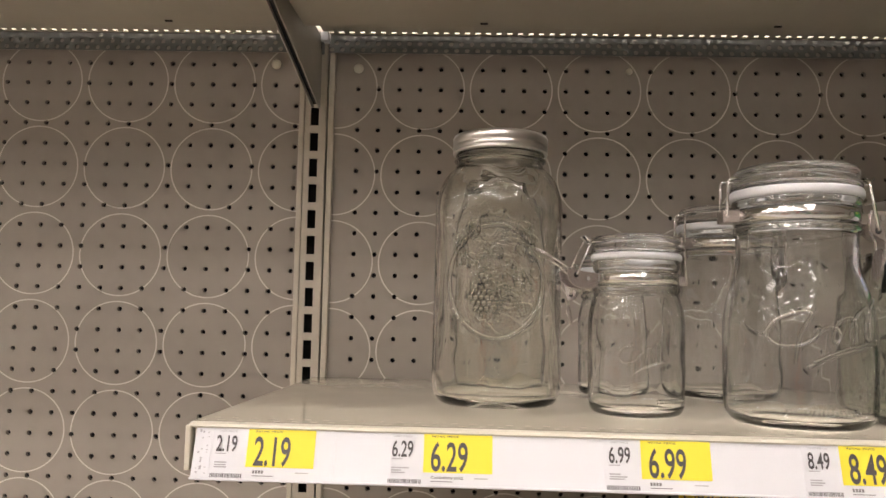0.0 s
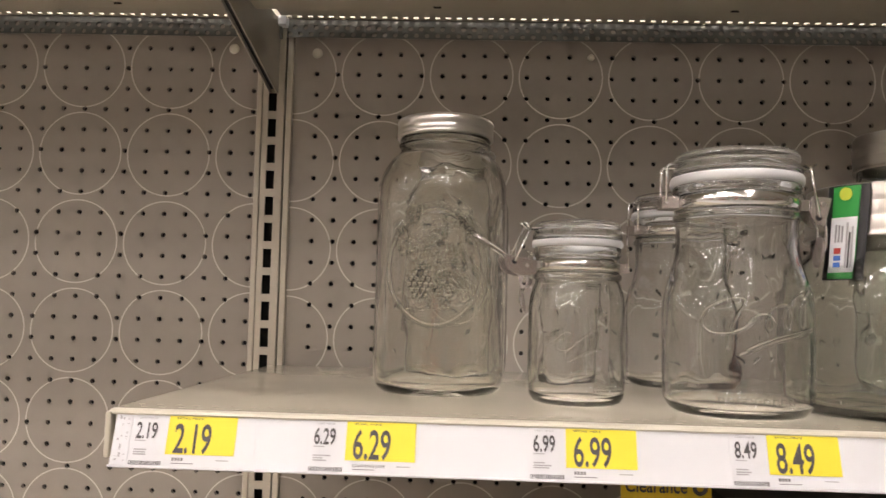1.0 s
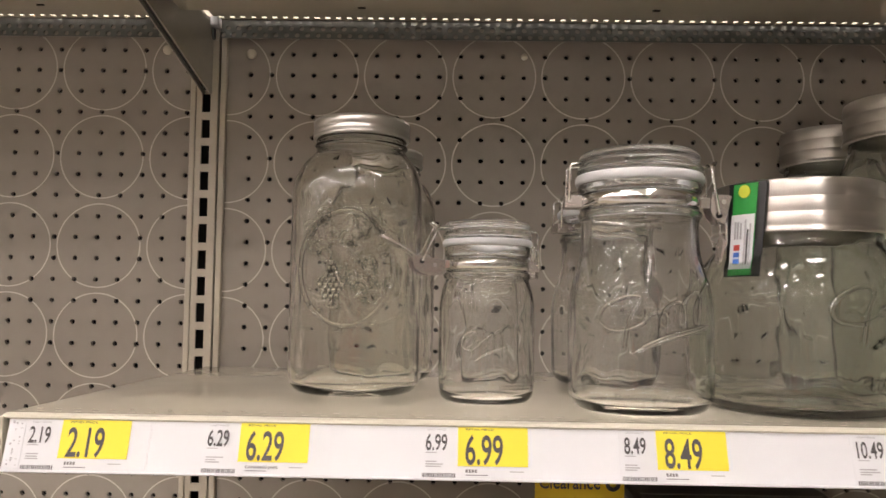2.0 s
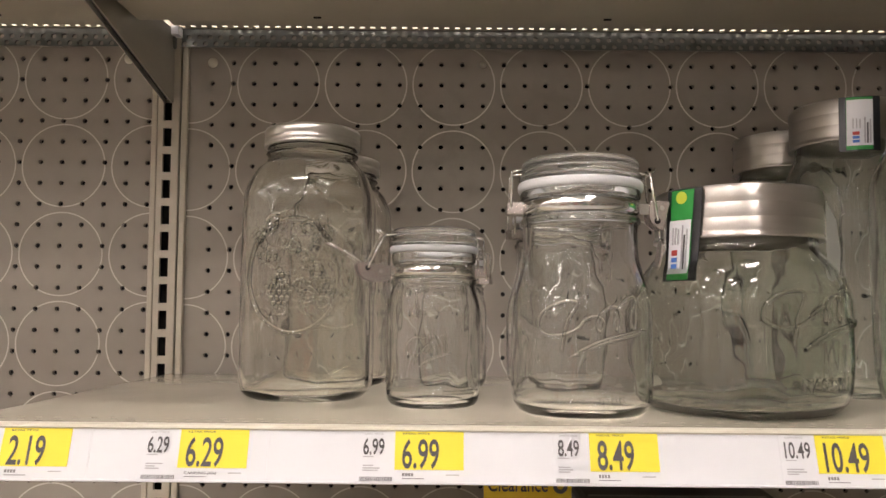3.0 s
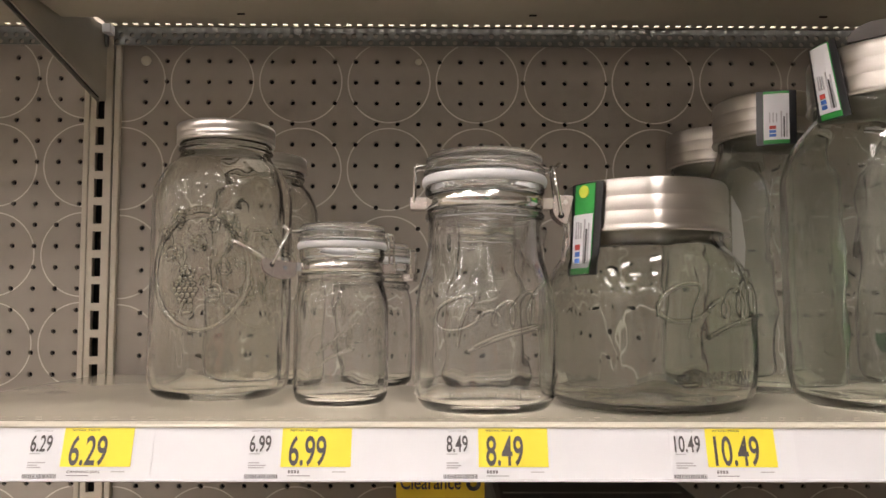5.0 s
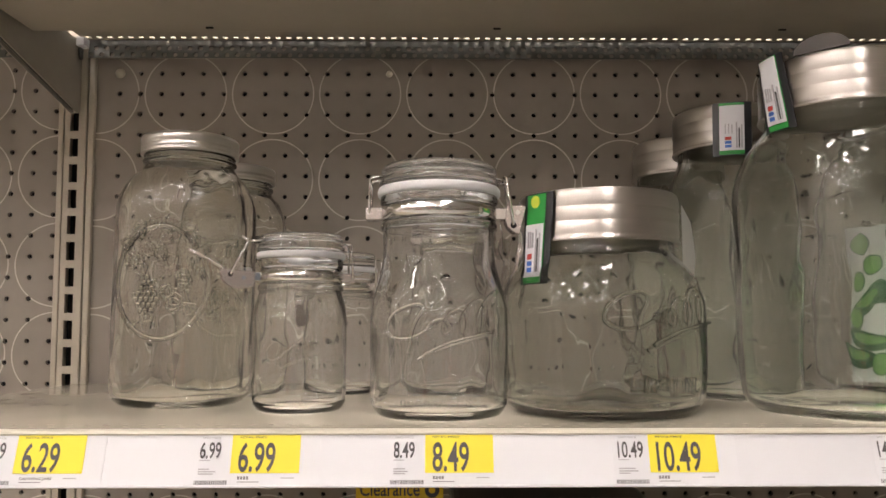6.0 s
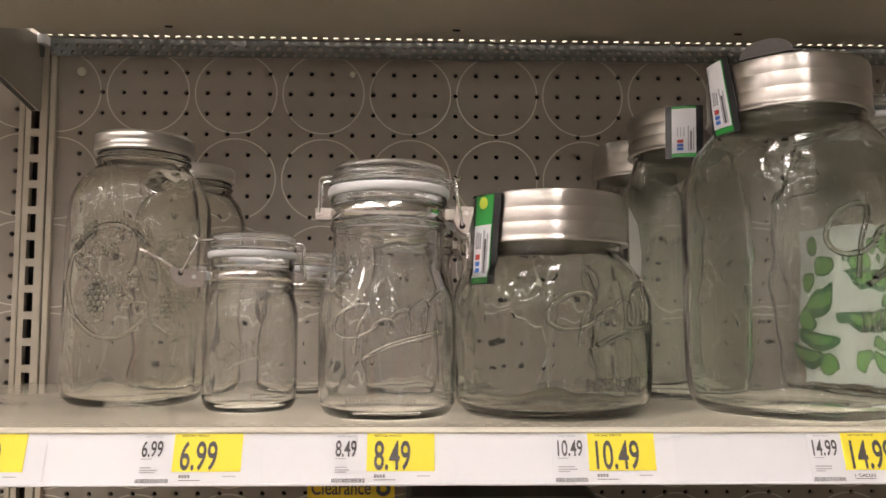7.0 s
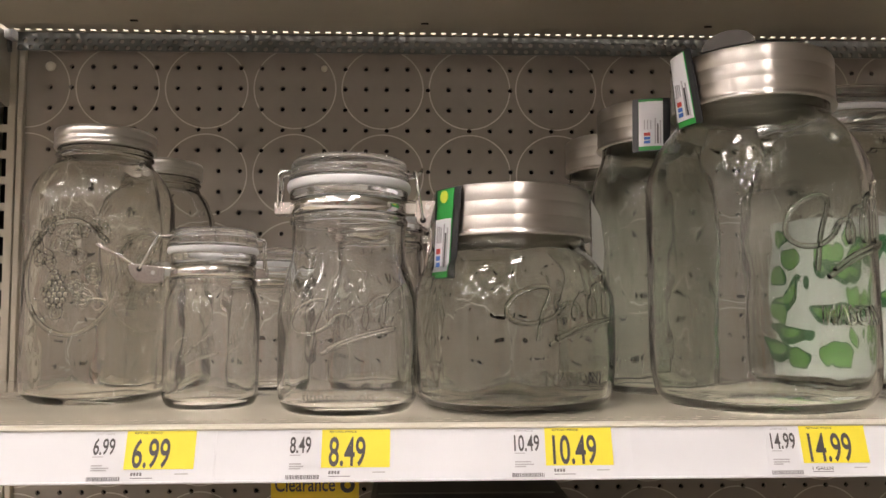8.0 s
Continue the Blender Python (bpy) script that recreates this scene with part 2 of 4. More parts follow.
def holed_sheet(cells, hole, thick, facing):
    """A sheet of rectangular cells, each with a hole cut through. cells: (u0, u1, v0, v1, hole?).
    hole: outline points round (0, 0), 8 of them from the lower left corner on. facing maps (u, v, w) into space."""
    verts, faces, seen = [], [], {}

    def vert(p):
        key = tuple(round(c, 6) for c in p)
        if key not in seen:
            seen[key] = len(verts)
            verts.append(p)
        return seen[key]
    for u0, u1, v0, v1, centre in cells:
        um, vm = (u0 + u1) / 2, (v0 + v1) / 2
        outer = [(u0, v0), (um, v0), (u1, v0), (u1, vm), (u1, v1), (um, v1), (u0, v1), (u0, vm)]
        rim = [vert(facing(*p, 0.0)) for p in outer]
        if centre is None:
            faces.append(tuple(rim))
            continue
        cu, cv = centre
        inner = [(cu + a, cv + b) for a, b in hole]
        near = [vert(facing(*p, 0.0)) for p in inner]
        far = [vert(facing(*p, thick)) for p in inner]
        for k in range(8):
            j = (k + 1) % 8
            faces.append((rim[k], rim[j], near[j], near[k]))
            faces.append((near[k], near[j], far[j], far[k]))
    return verts, faces


def round_hole(r):
    return [(r * math.cos(a), r * math.sin(a)) for a in (math.radians(225 + 45 * k) for k in range(8))]


def slot_hole(w, h):
    return [(-w, -h), (0, -h), (w, -h), (w, 0), (w, h), (0, h), (-w, h), (-w, 0)]


FONT_CACHE = {}


def text_verts(body, extrude=0.0):
    """Outline of a word in the built-in font as plain geometry: points, faces, width and height."""
    key = (body, extrude)
    if key not in FONT_CACHE:
        cu = bpy.data.curves.new("word", "FONT")
        cu.body, cu.size, cu.extrude, cu.resolution_u, cu.offset = body, 1.0, extrude, 4, 0.014
        ob = new("word", cu)
        me = bpy.data.meshes.new_from_object(ob.evaluated_get(bpy.context.evaluated_depsgraph_get()))
        v = [tuple(p.co) for p in me.vertices]
        f = [tuple(p.vertices) for p in me.polygons]
        bpy.data.objects.remove(ob)
        bpy.data.curves.remove(cu)
        bpy.data.meshes.remove(me)
        xs, ys = [p[0] for p in v], [p[1] for p in v]
        FONT_CACHE[key] = ([(p[0] - min(xs), p[1] - min(ys), p[2]) for p in v], f, max(xs) - min(xs), max(ys) - min(ys))
    return FONT_CACHE[key]


def flat_text(name, body, x, y, z, width, height, mat, parent):
    """A word standing upright in the plane y, lower left corner at (x, z)."""
    v, f, w, h = text_verts(body)
    verts = [(x + p[0] / w * width, y, z + p[1] / h * height) for p in v]
    return part(name, mesh_of(name, verts, f, mat), mat, parent)


def flat_quads(name, quads, y, mat, parent, label=""):
    """Thin upright printed patches (x0, x1, z0, z1) as one print."""
    verts, faces = [], []
    for x0, x1, z0, z1 in quads:
        i = len(verts)
        verts += [(x0, y, z0), (x1, y, z0), (x1, y, z1), (x0, y, z1)]
        faces.append((i, i + 1, i + 2, i + 3))
    return part(name, mesh_of(name, verts, faces, mat), mat, parent, label)


# ---- the shop round the shelf ----
def shop():
    for name, b, mat in (
        ("floor", box(-7, 8, -9, 3, -0.1, 0.0), M_FLOOR),
        ("ceiling", box(-7, 8, -9, 3, 3.6, 3.7), M_CEIL),
        ("wall_west", box(-7.1, -7, -9, 3, 0, 3.6), M_WALL),
        ("wall_east", box(8, 8.1, -9, 3, 0, 3.6), M_WALL),
        ("wall_south", box(-7.1, 8.1, -9.1, -9, 0, 3.6), M_WALL),
        ("wall_north", box(-7.1, 8.1, 3, 3.1, 0, 3.6), M_WALL),
        ("wall_run_west", box(-6.5, -1.26, -0.002, 0.03, 0, 2.2), M_RUN),
        ("wall_run_east", box(1.23, 7.5, -0.002, 0.03, 0, 2.2), M_RUN),
        ("wall_aisle", box(-6, 7, -3.4, -2.5, 0, 1.75), M_AISLE),
    ):
        tagged(part(name, b, mat), "plain %s of the shop" % name.split("_")[0], name.split("_")[0], kind="structure")
    first = thing("ceiling_light", "long white panel lamp on the shop ceiling", "ceiling light", pose(0, 0, 3.6), "rows of ceiling lights")
    part("housing", box(-0.22, 0.22, -0.12, 0.12, -0.05, -0.002, 0.006), M_HOUSING, first)
    part("diffuser", box(-0.20, 0.20, -0.10, 0.10, -0.062, -0.0505, 0.003), M_TUBE, first, "glowing white diffuser")
    rows = [(x, y) for y in (-1.0, -2.2, -3.6, -5.0, -6.4, -7.8) for x in (-6.2, -4.8, -3.4, -2.0, -0.6, 0.8)]
    first.matrix_world = pose(rows[0][0], rows[0][1], 3.6)
    for x, y in rows[1:]:
        copy_thing(first, pose(x, y, 3.6))


shop()

HOLE = 0.0254


def pegboard(name, x_ref, z_ref, x0, x1, z0, z1, mat, covers, wide=HOLE):
    """Pressed board with a hole every inch, standing at y = 0."""
    i0, i1 = math.ceil((x0 - x_ref) / wide), math.floor((x1 - x_ref) / wide)
    j0, j1 = math.ceil((z0 - z_ref) / HOLE), math.floor((z1 - z_ref) / HOLE)
    cells = []
    for i in range(i0, i1 + 1):
        for j in range(j0, j1 + 1):
            cx, cz = x_ref + i * wide, z_ref + j * HOLE
            u0 = x0 if i == i0 else cx - wide / 2
            u1 = x1 if i == i1 else cx + wide / 2
            cells.append((u0, u1, cz - HOLE / 2, cz + HOLE / 2, None if (i, j) in covers else (cx, cz)))
    v, f = holed_sheet(cells, round_hole(0.0030), 0.005, lambda u, w, d: (u, d, w))
    board = part(name, mesh_of(name, v, f, mat), mat)
    tagged(board, "taupe perforated back board printed with thin pale rings", "pegboard", kind="structure")
    return board


board_right = pegboard("wall_board_right", 0.0381, 1.71, 0.0095, 1.21, 0.86, 2.2, M_BOARD_R, {(0, 0), (13, 0)} | {(-1, j) for j in range(-60, 60)})
board_left = pegboard("wall_board_left", -0.0643, 1.7132, -1.24, -0.032, 0.86, 2.2, M_BOARD_L, {(0, 0)}, 0.0260)
# the sheet's black paints the shade seen through the peg holes
tagged(part("wall_backing", box(-1.3, 1.3, 0.03, 0.05, 0, 2.3), M_VOID_SHADE), "near-black sheet behind the board, painted as the shade in its holes", "wall", kind="structure")
tagged(part("wall_base", box(-1.24, 1.21, -0.002, 0.02, 0.0, 0.85), M_SHADED_CREAM), "plain lower panel of the shelving", "wall", kind="structure")


def rivet(parent, x, z, r):
    v, f = lathe([(r, 0), (r * 0.95, 0.0012), (r * 0.7, 0.0022), (0, 0.0028)], 20)
    part("rivet", mesh_of("rivet", v, f, M_CREAM_LIP, True), M_CREAM_LIP, parent, "round pale plastic rivet", m=pose(x, 0, z, 90, 0, 0))


rivet(board_right, 0.0381, 1.71, 0.0062)
rivet(board_right, 0.3683, 1.71, 0.0042)
rivet(board_left, -0.0643, 1.7140, 0.0062)


def upright():
    """Slotted steel post between the two boards."""
    post = thing("upright_post", "cream slotted steel upright between two pegboards", "upright")
    xs, pitch, z_ref = -0.0137, 0.0315, 1.6485
    a, b = -0.0246, -0.0003
    cells = []
    for k in range(-26, 17):
        cz = z_ref + k * pitch
        cells.append((a, b, cz - pitch / 2, cz + pitch / 2, (xs, cz)))
    v, f = holed_sheet(cells, slot_hole(0.0051, 0.0112), 0.003, lambda u, w, d: (u, -0.005 + d, w))
    part("slotted_face", mesh_of("slotted_face", v, f, M_UPRIGHT), M_UPRIGHT, post)
    z0, z1 = 0.85, 2.2
    # shade within the post, painted as a near-black sheet behind the slots
    part("channel", box(a, b, 0.016, 0.018, z0, z1), M_VOID_SHADE, post, "near-black sheet painted as the shade inside the post")
    part("rib", box(a - 0.0008, a - 0.0001, -0.005, 0.016, z0, z1), M_UPRIGHT, post)
    part("rib", box(b + 0.0001, b + 0.0008, -0.005, 0.016, z0, z1), M_UPRIGHT, post)
    part("flange", box(-0.0328, -0.0262, -0.006, 0.006, z0, z1, 0.0012), M_UPRIGHT, post)
    part("flange", box(0.0030, 0.0100, -0.006, 0.006, z0, z1, 0.0012), M_UPRIGHT, post)


upright()


# ---- upper shelf ----
def perforated(x0, x1, rows, y0, y1, z, thick, hole, up, pitch=0.0127):
    """A sheet at height z between y0 and y1 with staggered rows of slots centred on the given y values."""
    cells = []
    edges = sorted(rows)
    cuts = [y0] + [(a + b) / 2 for a, b in zip(edges, edges[1:])] + [y1]
    n = int((x1 - x0) / pitch)
    for r, cy in enumerate(edges):
        shift = 0.25 * pitch if r % 2 else -0.25 * pitch
        for i in range(n):
            u0 = x0 + i * pitch
            u1 = x1 if i == n - 1 else u0 + pitch
            cells.append((u0, u1, cuts[r], cuts[r + 1], (u0 + pitch / 2 + shift, cy)))
    return holed_sheet(cells, hole, thick, lambda u, w, d: (u, w, z + up * d))


def upper_shelf(name, x0, x1):
    z = 1.749
    shelf = thing(name, "cream steel shelf seen from below with a perforated rear edge", "shelf", group="upper shelves")
    # the parts seen from below take the cream with shade painted in
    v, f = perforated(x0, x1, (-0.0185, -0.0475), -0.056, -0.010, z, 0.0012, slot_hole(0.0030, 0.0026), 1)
    part("perforated_strip", mesh_of("perforated_strip", v, f, M_SHADED_CREAM), M_SHADED_CREAM, shelf)
    part("deck", box(x0, x1, -0.43, -0.0562, z, z + 0.0012), M_SHADED_CREAM, shelf)
    cells, n, pitch = [], int((x1 - x0 - 0.006) / 0.0127), 0.0127
    for row, (za, zb) in enumerate(((1.7265, 1.7345), (1.7345, 1.7425))):
        for i in range(n):
            u0 = x0 + 0.006 + i * pitch
            cells.append((u0, u0 + pitch, za, zb, (u0 + pitch / 2 + (0.25 if row else -0.25) * pitch * 0.9, (za + zb) / 2)))
    cells.append((x0 + 0.006, x0 + 0.006 + n * pitch, 1.7425, z + 0.004, None))
    v, f = holed_sheet(cells, [(a * 1.0, b * 0.95) for a, b in round_hole(0.0030)], 0.0018, lambda u, w, d: (u, -0.010 + d, w))
    flange = part("rear_flange", mesh_of("rear_flange", v, f, M_GALV), M_GALV, shelf, "grey galvanised flange with two rows of holes")
    part("flange_backing", box(x0 + 0.006, x1, -0.0082, -0.0075, 1.7265, z + 0.004), M_BRACKET, flange, "pale steel behind the holes")
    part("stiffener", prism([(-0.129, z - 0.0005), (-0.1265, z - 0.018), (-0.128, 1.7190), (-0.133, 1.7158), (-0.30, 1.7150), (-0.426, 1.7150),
                             (-0.43, 1.7192), (-0.43, z - 0.0005)], "x", x0 + 0.002, x1, 0.0012), M_SHADED_CREAM, shelf, smooth=False)
    for k in range(4):
        sx = x0 + 0.193 + k * 0.30
        if sx + 0.01 < x1:
            # slot not cut through: a near-black patch paints its shade
            part("stiffener_slot", box(sx - 0.0038, sx + 0.0038, -0.1475, -0.1455, 1.7142, 1.7156), M_VOID_SHADE, shelf, "small slot drawn as a near-black patch of shade")
    lamp = thing("shelf_light", "white light strip lying on the perforated rear of a shelf", "light strip", group="upper shelf lights")
    part("diffuser", box(x0 + 0.01, x1 - 0.01, -0.054, -0.012, z + 0.006, z + 0.010), M_LED, lamp, "glowing diffuser")
    part("cover", box(x0 + 0.01, x1 - 0.01, -0.055, -0.011, z + 0.011, z + 0.02), M_HOUSING, lamp)
    for sx in (x0 + 0.02, x1 - 0.02):
        part("foot", box(sx - 0.004, sx + 0.004, -0.0575, -0.0555, z + 0.0012, z + 0.012), M_HOUSING, lamp)


upper_shelf("upper_shelf", -0.0035, 1.205)
upper_shelf("upper_shelf", -1.235, -0.0235)


def bracket():
    """Folded knife bracket hooked into the post below the upper shelf."""
    b = thing("shelf_bracket", "dull steel shelf bracket hooked into the upright", "bracket")
    side = [(-0.006, 1.659), (-0.012, 1.6575), (-0.235, 1.7045), (-0.40, 1.716), (-0.40, 1.7465), (-0.006, 1.7465)]
    part("plate", prism(side, "x", -0.0085, -0.0068, 0.0004), M_BRACKET, b)
    part("plate", prism(side, "x", -0.0165, -0.0148, 0.0004), M_BRACKET, b)
    gap_shade = [(-0.010, 1.6635), (-0.012, 1.662), (-0.235, 1.709), (-0.40, 1.7205), (-0.40, 1.7455), (-0.01, 1.7455)]
    # fills the fold with near-black, as painted shade between the plates
    part("gap_shade", prism(gap_shade, "x", -0.0147, -0.0086), M_VOID_SHADE, b, "near-black filler painted as the shade between the two plates")
    part("hook", prism([(-0.0058, 1.69), (0.006, 1.69), (0.006, 1.678), (0.002, 1.672), (-0.0058, 1.676)], "x", -0.0135, -0.0105), M_BRACKET, b)
    part("hook", prism([(-0.0058, 1.74), (0.006, 1.74), (0.006, 1.725), (-0.0058, 1.722)], "x", -0.0135, -0.0105), M_BRACKET, b)
    c = thing("shelf_clip", "small white plastic clip on the shelf's rear corner", "clip")
    part("clip_body", box(-0.0055, 0.0045, -0.026, -0.0115, 1.7365, 1.7475, 0.001), M_GASKET, c)
    part("clip_hook", prism([(-0.020, 1.7363), (-0.0115, 1.7363), (-0.0115, 1.7235), (-0.0155, 1.722), (-0.018, 1.7265)], "x", -0.0055, -0.0025, 0.0006), M_GALV, c, "grey steel hook")


bracket()

# ---- lower shelf with the jars ----
TILT = 0.0287
LEAN = -math.degrees(math.atan(TILT))


def top(y):
    return 1.333 - TILT * y


def on_shelf(x, y, rz=0.0, size=1.0, tall=1.0):
    return Matrix.Translation((x, y, top(y))) @ pose(0, 0, 0, LEAN, 0, 0) @ pose(0, 0, 0, 0, 0, rz) @ Matrix.Diagonal((size, size, tall, 1))


def jar_shelf():
    x0, x1 = -0.003, 1.205
    shelf = thing("jar_shelf", "glossy cream steel shelf holding glass jars", "shelf")
    frame_m = pose(0, 0, 1.333, LEAN, 0, 0)
    v, f = perforated(x0, x1, (-0.4065, -0.394), -0.4155, -0.388, 0.0, 0.0012, slot_hole(0.0022, 0.0009), -1)
    part("perforated_strip", mesh_of("perforated_strip", v, [q[::-1] for q in f], M_CREAM), M_CREAM, shelf, m=frame_m)
    part("deck", box(x0, x1, -0.388, -0.0065, -0.0012, 0.0), M_CREAM, shelf, m=frame_m)
    lip = [(-0.4155, 0.0), (-0.4200, -0.0002), (-0.4225, -0.0010), (-0.4234, -0.0022), (-0.4225, -0.0034), (-0.4200, -0.0038), (-0.4155, -0.0038)]
    part("front_lip", prism(lip, "x", x0, x1), M_CREAM_LIP, shelf, m=frame_m)
    part("front_wall", box(x0 + 0.003, x1, -0.4190, -0.4165, -0.037, -0.0040), M_CREAM, shelf, m=frame_m)
    part("end_cap", box(x0 - 0.0016, x0 + 0.0020, -0.4250, -0.39, -0.031, -0.0014, 0.0009), M_CREAM_LIP, shelf, m=frame_m)
    part("side_wall", box(x0, x0 + 0.0015, -0.3898, -0.0065, -0.030, -0.0014), M_CREAM, shelf, m=frame_m)
    # underside in the shaded copy of the deck's cream
    part("underside", box(x0 + 0.004, x1, -0.416, -0.01, -0.032, -0.0305), M_SHADED_CREAM, shelf, m=frame_m)
    return shelf


jar_shelf()

STRIP_Y = -0.4265


STRIP_LEAN = Matrix.Translation((0, -0.4225, 1.3425)) @ pose(0, 0, 0, -17, 0, 0) @ Matrix.Translation((0, -STRIP_Y, -1.3403))


def price_strip():
    s = thing("price_strip", "white plastic price channel along the shelf front", "price strip", STRIP_LEAN)
    x0, x1 = 0.0018, 1.205
    part("channel", box(x0, x1, -0.4255, -0.4238, 1.3064, 1.3408, 0.0005), M_WHITE, s)
    part("lower_lip", box(x0, x1, -0.4282, -0.4257, 1.3064, 1.3080, 0.0005), M_WHITE, s)
    part("end_sticker", box(x0 + 0.0012, x0 + 0.0115, -0.4260, -0.4256, 1.3090, 1.3400), M_PAPER, s, "worn paper sticker with faint marks")
    rnd = random.Random(5)
    q = []
    for k in range(26):
        zz = rnd.uniform(1.3105, 1.3380)
        xx = x0 + rnd.choice((0.003, 0.0052, 0.0085))
        q.append((xx, xx + rnd.uniform(0.0006, 0.0016), zz, zz + rnd.uniform(0.0004, 0.0014)))
    flat_quads("faint_marks", q, -0.4262, M_FAINT, s)
    return s


price_strip()


def price_tag(x, price, line, seed):
    """Paper shelf label: small white half with the unit price, yellow half with the price."""
    rnd = random.Random(seed)
    tag = thing("price_tag", "white and yellow paper price label reading %s" % price, "price tag", STRIP_LEAN, group="price labels on the shelf edge")
    y, zt = STRIP_Y, 1.3403
    part("paper", box(x - 0.0235, x + 0.0575, y + 0.0006, y + 0.0009, 1.3082, zt), M_PAPER, tag)
    part("yellow_field", box(x, x + 0.0445, y + 0.0002, y + 0.0005, 1.3155, zt), M_YELLOW, tag, "yellow field")
    wide = 0.0238 if len(price) == 4 else 0.0290
    flat_text("price", price, x + 0.0048, y, 1.3160, wide, 0.0190, M_INK, tag)
    flat_text("unit_price", price, x - 0.0205, y, 1.3246, wide * 0.575, 0.0106, M_INK, tag)
    flat_text("caption", "UNIT PRICE", x - 0.0195, y, 1.3372, 0.0118, 0.0012, M_FAINT, tag)
    flat_text("caption", "RETAIL PRICE", x + 0.005, y, 1.3376, 0.0175, 0.0012, M_INK, tag)
    bars, cx = [], x - 0.0225
    while cx < x - 0.0015:
        w = rnd.uniform(0.0004, 0.0010)
        bars.append((cx, cx + w, 1.3084, 1.3110))
        cx += w + rnd.uniform(0.0002, 0.0005)
    tagged(flat_quads("barcode", bars, y, M_MID, tag), kind="stuff")
    for zz in (1.3146, 1.3160, 1.3176):
        flat_quads("small_print", [(x - 0.0205, x - 0.0205 + rnd.uniform(0.006, 0.013), zz, zz + 0.0008)], y, M_FAINT, tag)
    flat_quads("small_print", [(x + 0.033, x + 0.0415, 1.3121, 1.3128)], y, M_FAINT, tag)
    flat_quads("small_print", [(x - 0.0205, x - 0.0135, 1.3232, 1.3238)], y, M_FAINT, tag)
    if line:
        flat_text("product_line", line, x + 0.005, y, 1.3110, 0.0014 * len(line) + 0.004, 0.0022, M_INK, tag)
    else:
        flat_quads("brand_mark", [(x + 0.005 + 0.0019 * k, x + 0.0064 + 0.0019 * k, 1.3115, 1.3135) for k in range(4)], y, M_MID, tag)
    flat_quads("small_print", [(x + 0.005, x + 0.019, 1.3098, 1.3103)], y, M_MID, tag)


for k, (x, price, line) in enumerate(((0.0373, "2.19", ""), (0.1528, "6.29", "CANNING JARS"), (0.2925, "6.99", ""),
                                      (0.4185, "8.49", ""), (0.5650, "10.49", ""), (0.7365, "14.99", "1 GALLN"))):
    price_tag(x, price, line, 11 + k)


# ---- jars ----
def finer(profile, most=0.003):
    """The same outline with rings at most so far apart."""
    out = [profile[0]]
    for p in profile[1:]:
        q = out[-1]
        n = max(1, math.ceil(math.hypot(p[0] - q[0], p[1] - q[1]) / most))
        out += [tuple(u + (w - u) * k / n for u, w in zip(q, p)) for k in range(1, n + 1)]
    return out


def shell(outer, wall, floor_h, heel):
    """Outer skin up to the rim, and the inside from the rim down: a hollow vessel with a thick bottom and a rounded heel inside."""
    o = finer(smooth_profile(outer))
    inner = [(max(r - wall, 0.002), h, n) for r, h, n in o if h > floor_h + heel]
    r0, _, n0 = inner[0]
    curve = []
    for k in range(1, 8):
        a = math.pi / 2 * k / 8
        curve.append((r0 - heel * 1.15 * (1 - math.cos(a)), floor_h + heel * (1 - math.sin(a)), n0 + (2.1 - n0) * k / 8))
    edge = curve[-1][0]
    base = [(edge * 0.8, floor_h, 2.1), (edge * 0.4, floor_h + 0.0012, 2.0), (0, floor_h + 0.002, 2.0)]
    push_up = [(0, 0.0045, 2.0), (o[0][0] * 0.55, 0.0036, 2.0), (o[0][0] * 0.9, 0.0016, 2.1)]
    return push_up + o, inner[::-1] + curve + base


def radius_at(outer, h):
    pts = smooth_profile(outer)
    for a, b in zip(pts, pts[1:]):
        if min(a[1], b[1]) <= h <= max(a[1], b[1]) and a[1] != b[1]:
            t = (h - a[1]) / (b[1] - a[1])
            return a[0] + t * (b[0] - a[0]), a[2] + t * (b[2] - a[2])
    return pts[-1][0], 2.0


def on_side(outer, s, h, out=0.0):
    """A place on the jar's skin, s metres round from the front (-y) and h up."""
    r, n = radius_at(outer, h)
    theta = -math.pi / 2 + s / max(r, 0.01)
    q = sq_radius(theta, r, n) + out
    return (q * math.cos(theta), q * math.sin(theta), h)


def embossed_line(outer, pts, r, bm, closed=False):
    fine = []
    n = len(pts)
    for i in range(n if closed else n - 1):
        a, b = pts[i], pts[(i + 1) % n]
        for k in range(3):
            t = k / 3
            fine.append((a[0] + (b[0] - a[0]) * t, a[1] + (b[1] - a[1]) * t))
    if not closed:
        fine.append(pts[-1])
    tube([on_side(outer, s, h, r * 0.40) for s, h in fine], r, 6, closed, bm)


def curve_points(ctrl, steps=6):
    pts = [(a, b, 2.0) for a, b in ctrl]
    out = []
    q = [pts[0]] + pts + [pts[-1]]
    for i in range(1, len(q) - 2):
        for k in range(steps):
            t = k / steps
            out.append(tuple(0.5 * (2 * b + (c - a) * t + (2 * a - 5 * b + 4 * c - d) * t * t + (3 * b - a - 3 * c + d) * t ** 3)
                             for a, b, c, d in zip(q[i - 1][:2], q[i][:2], q[i + 1][:2], q[i + 2][:2])))
    out.append(pts[-1][:2])
    return out


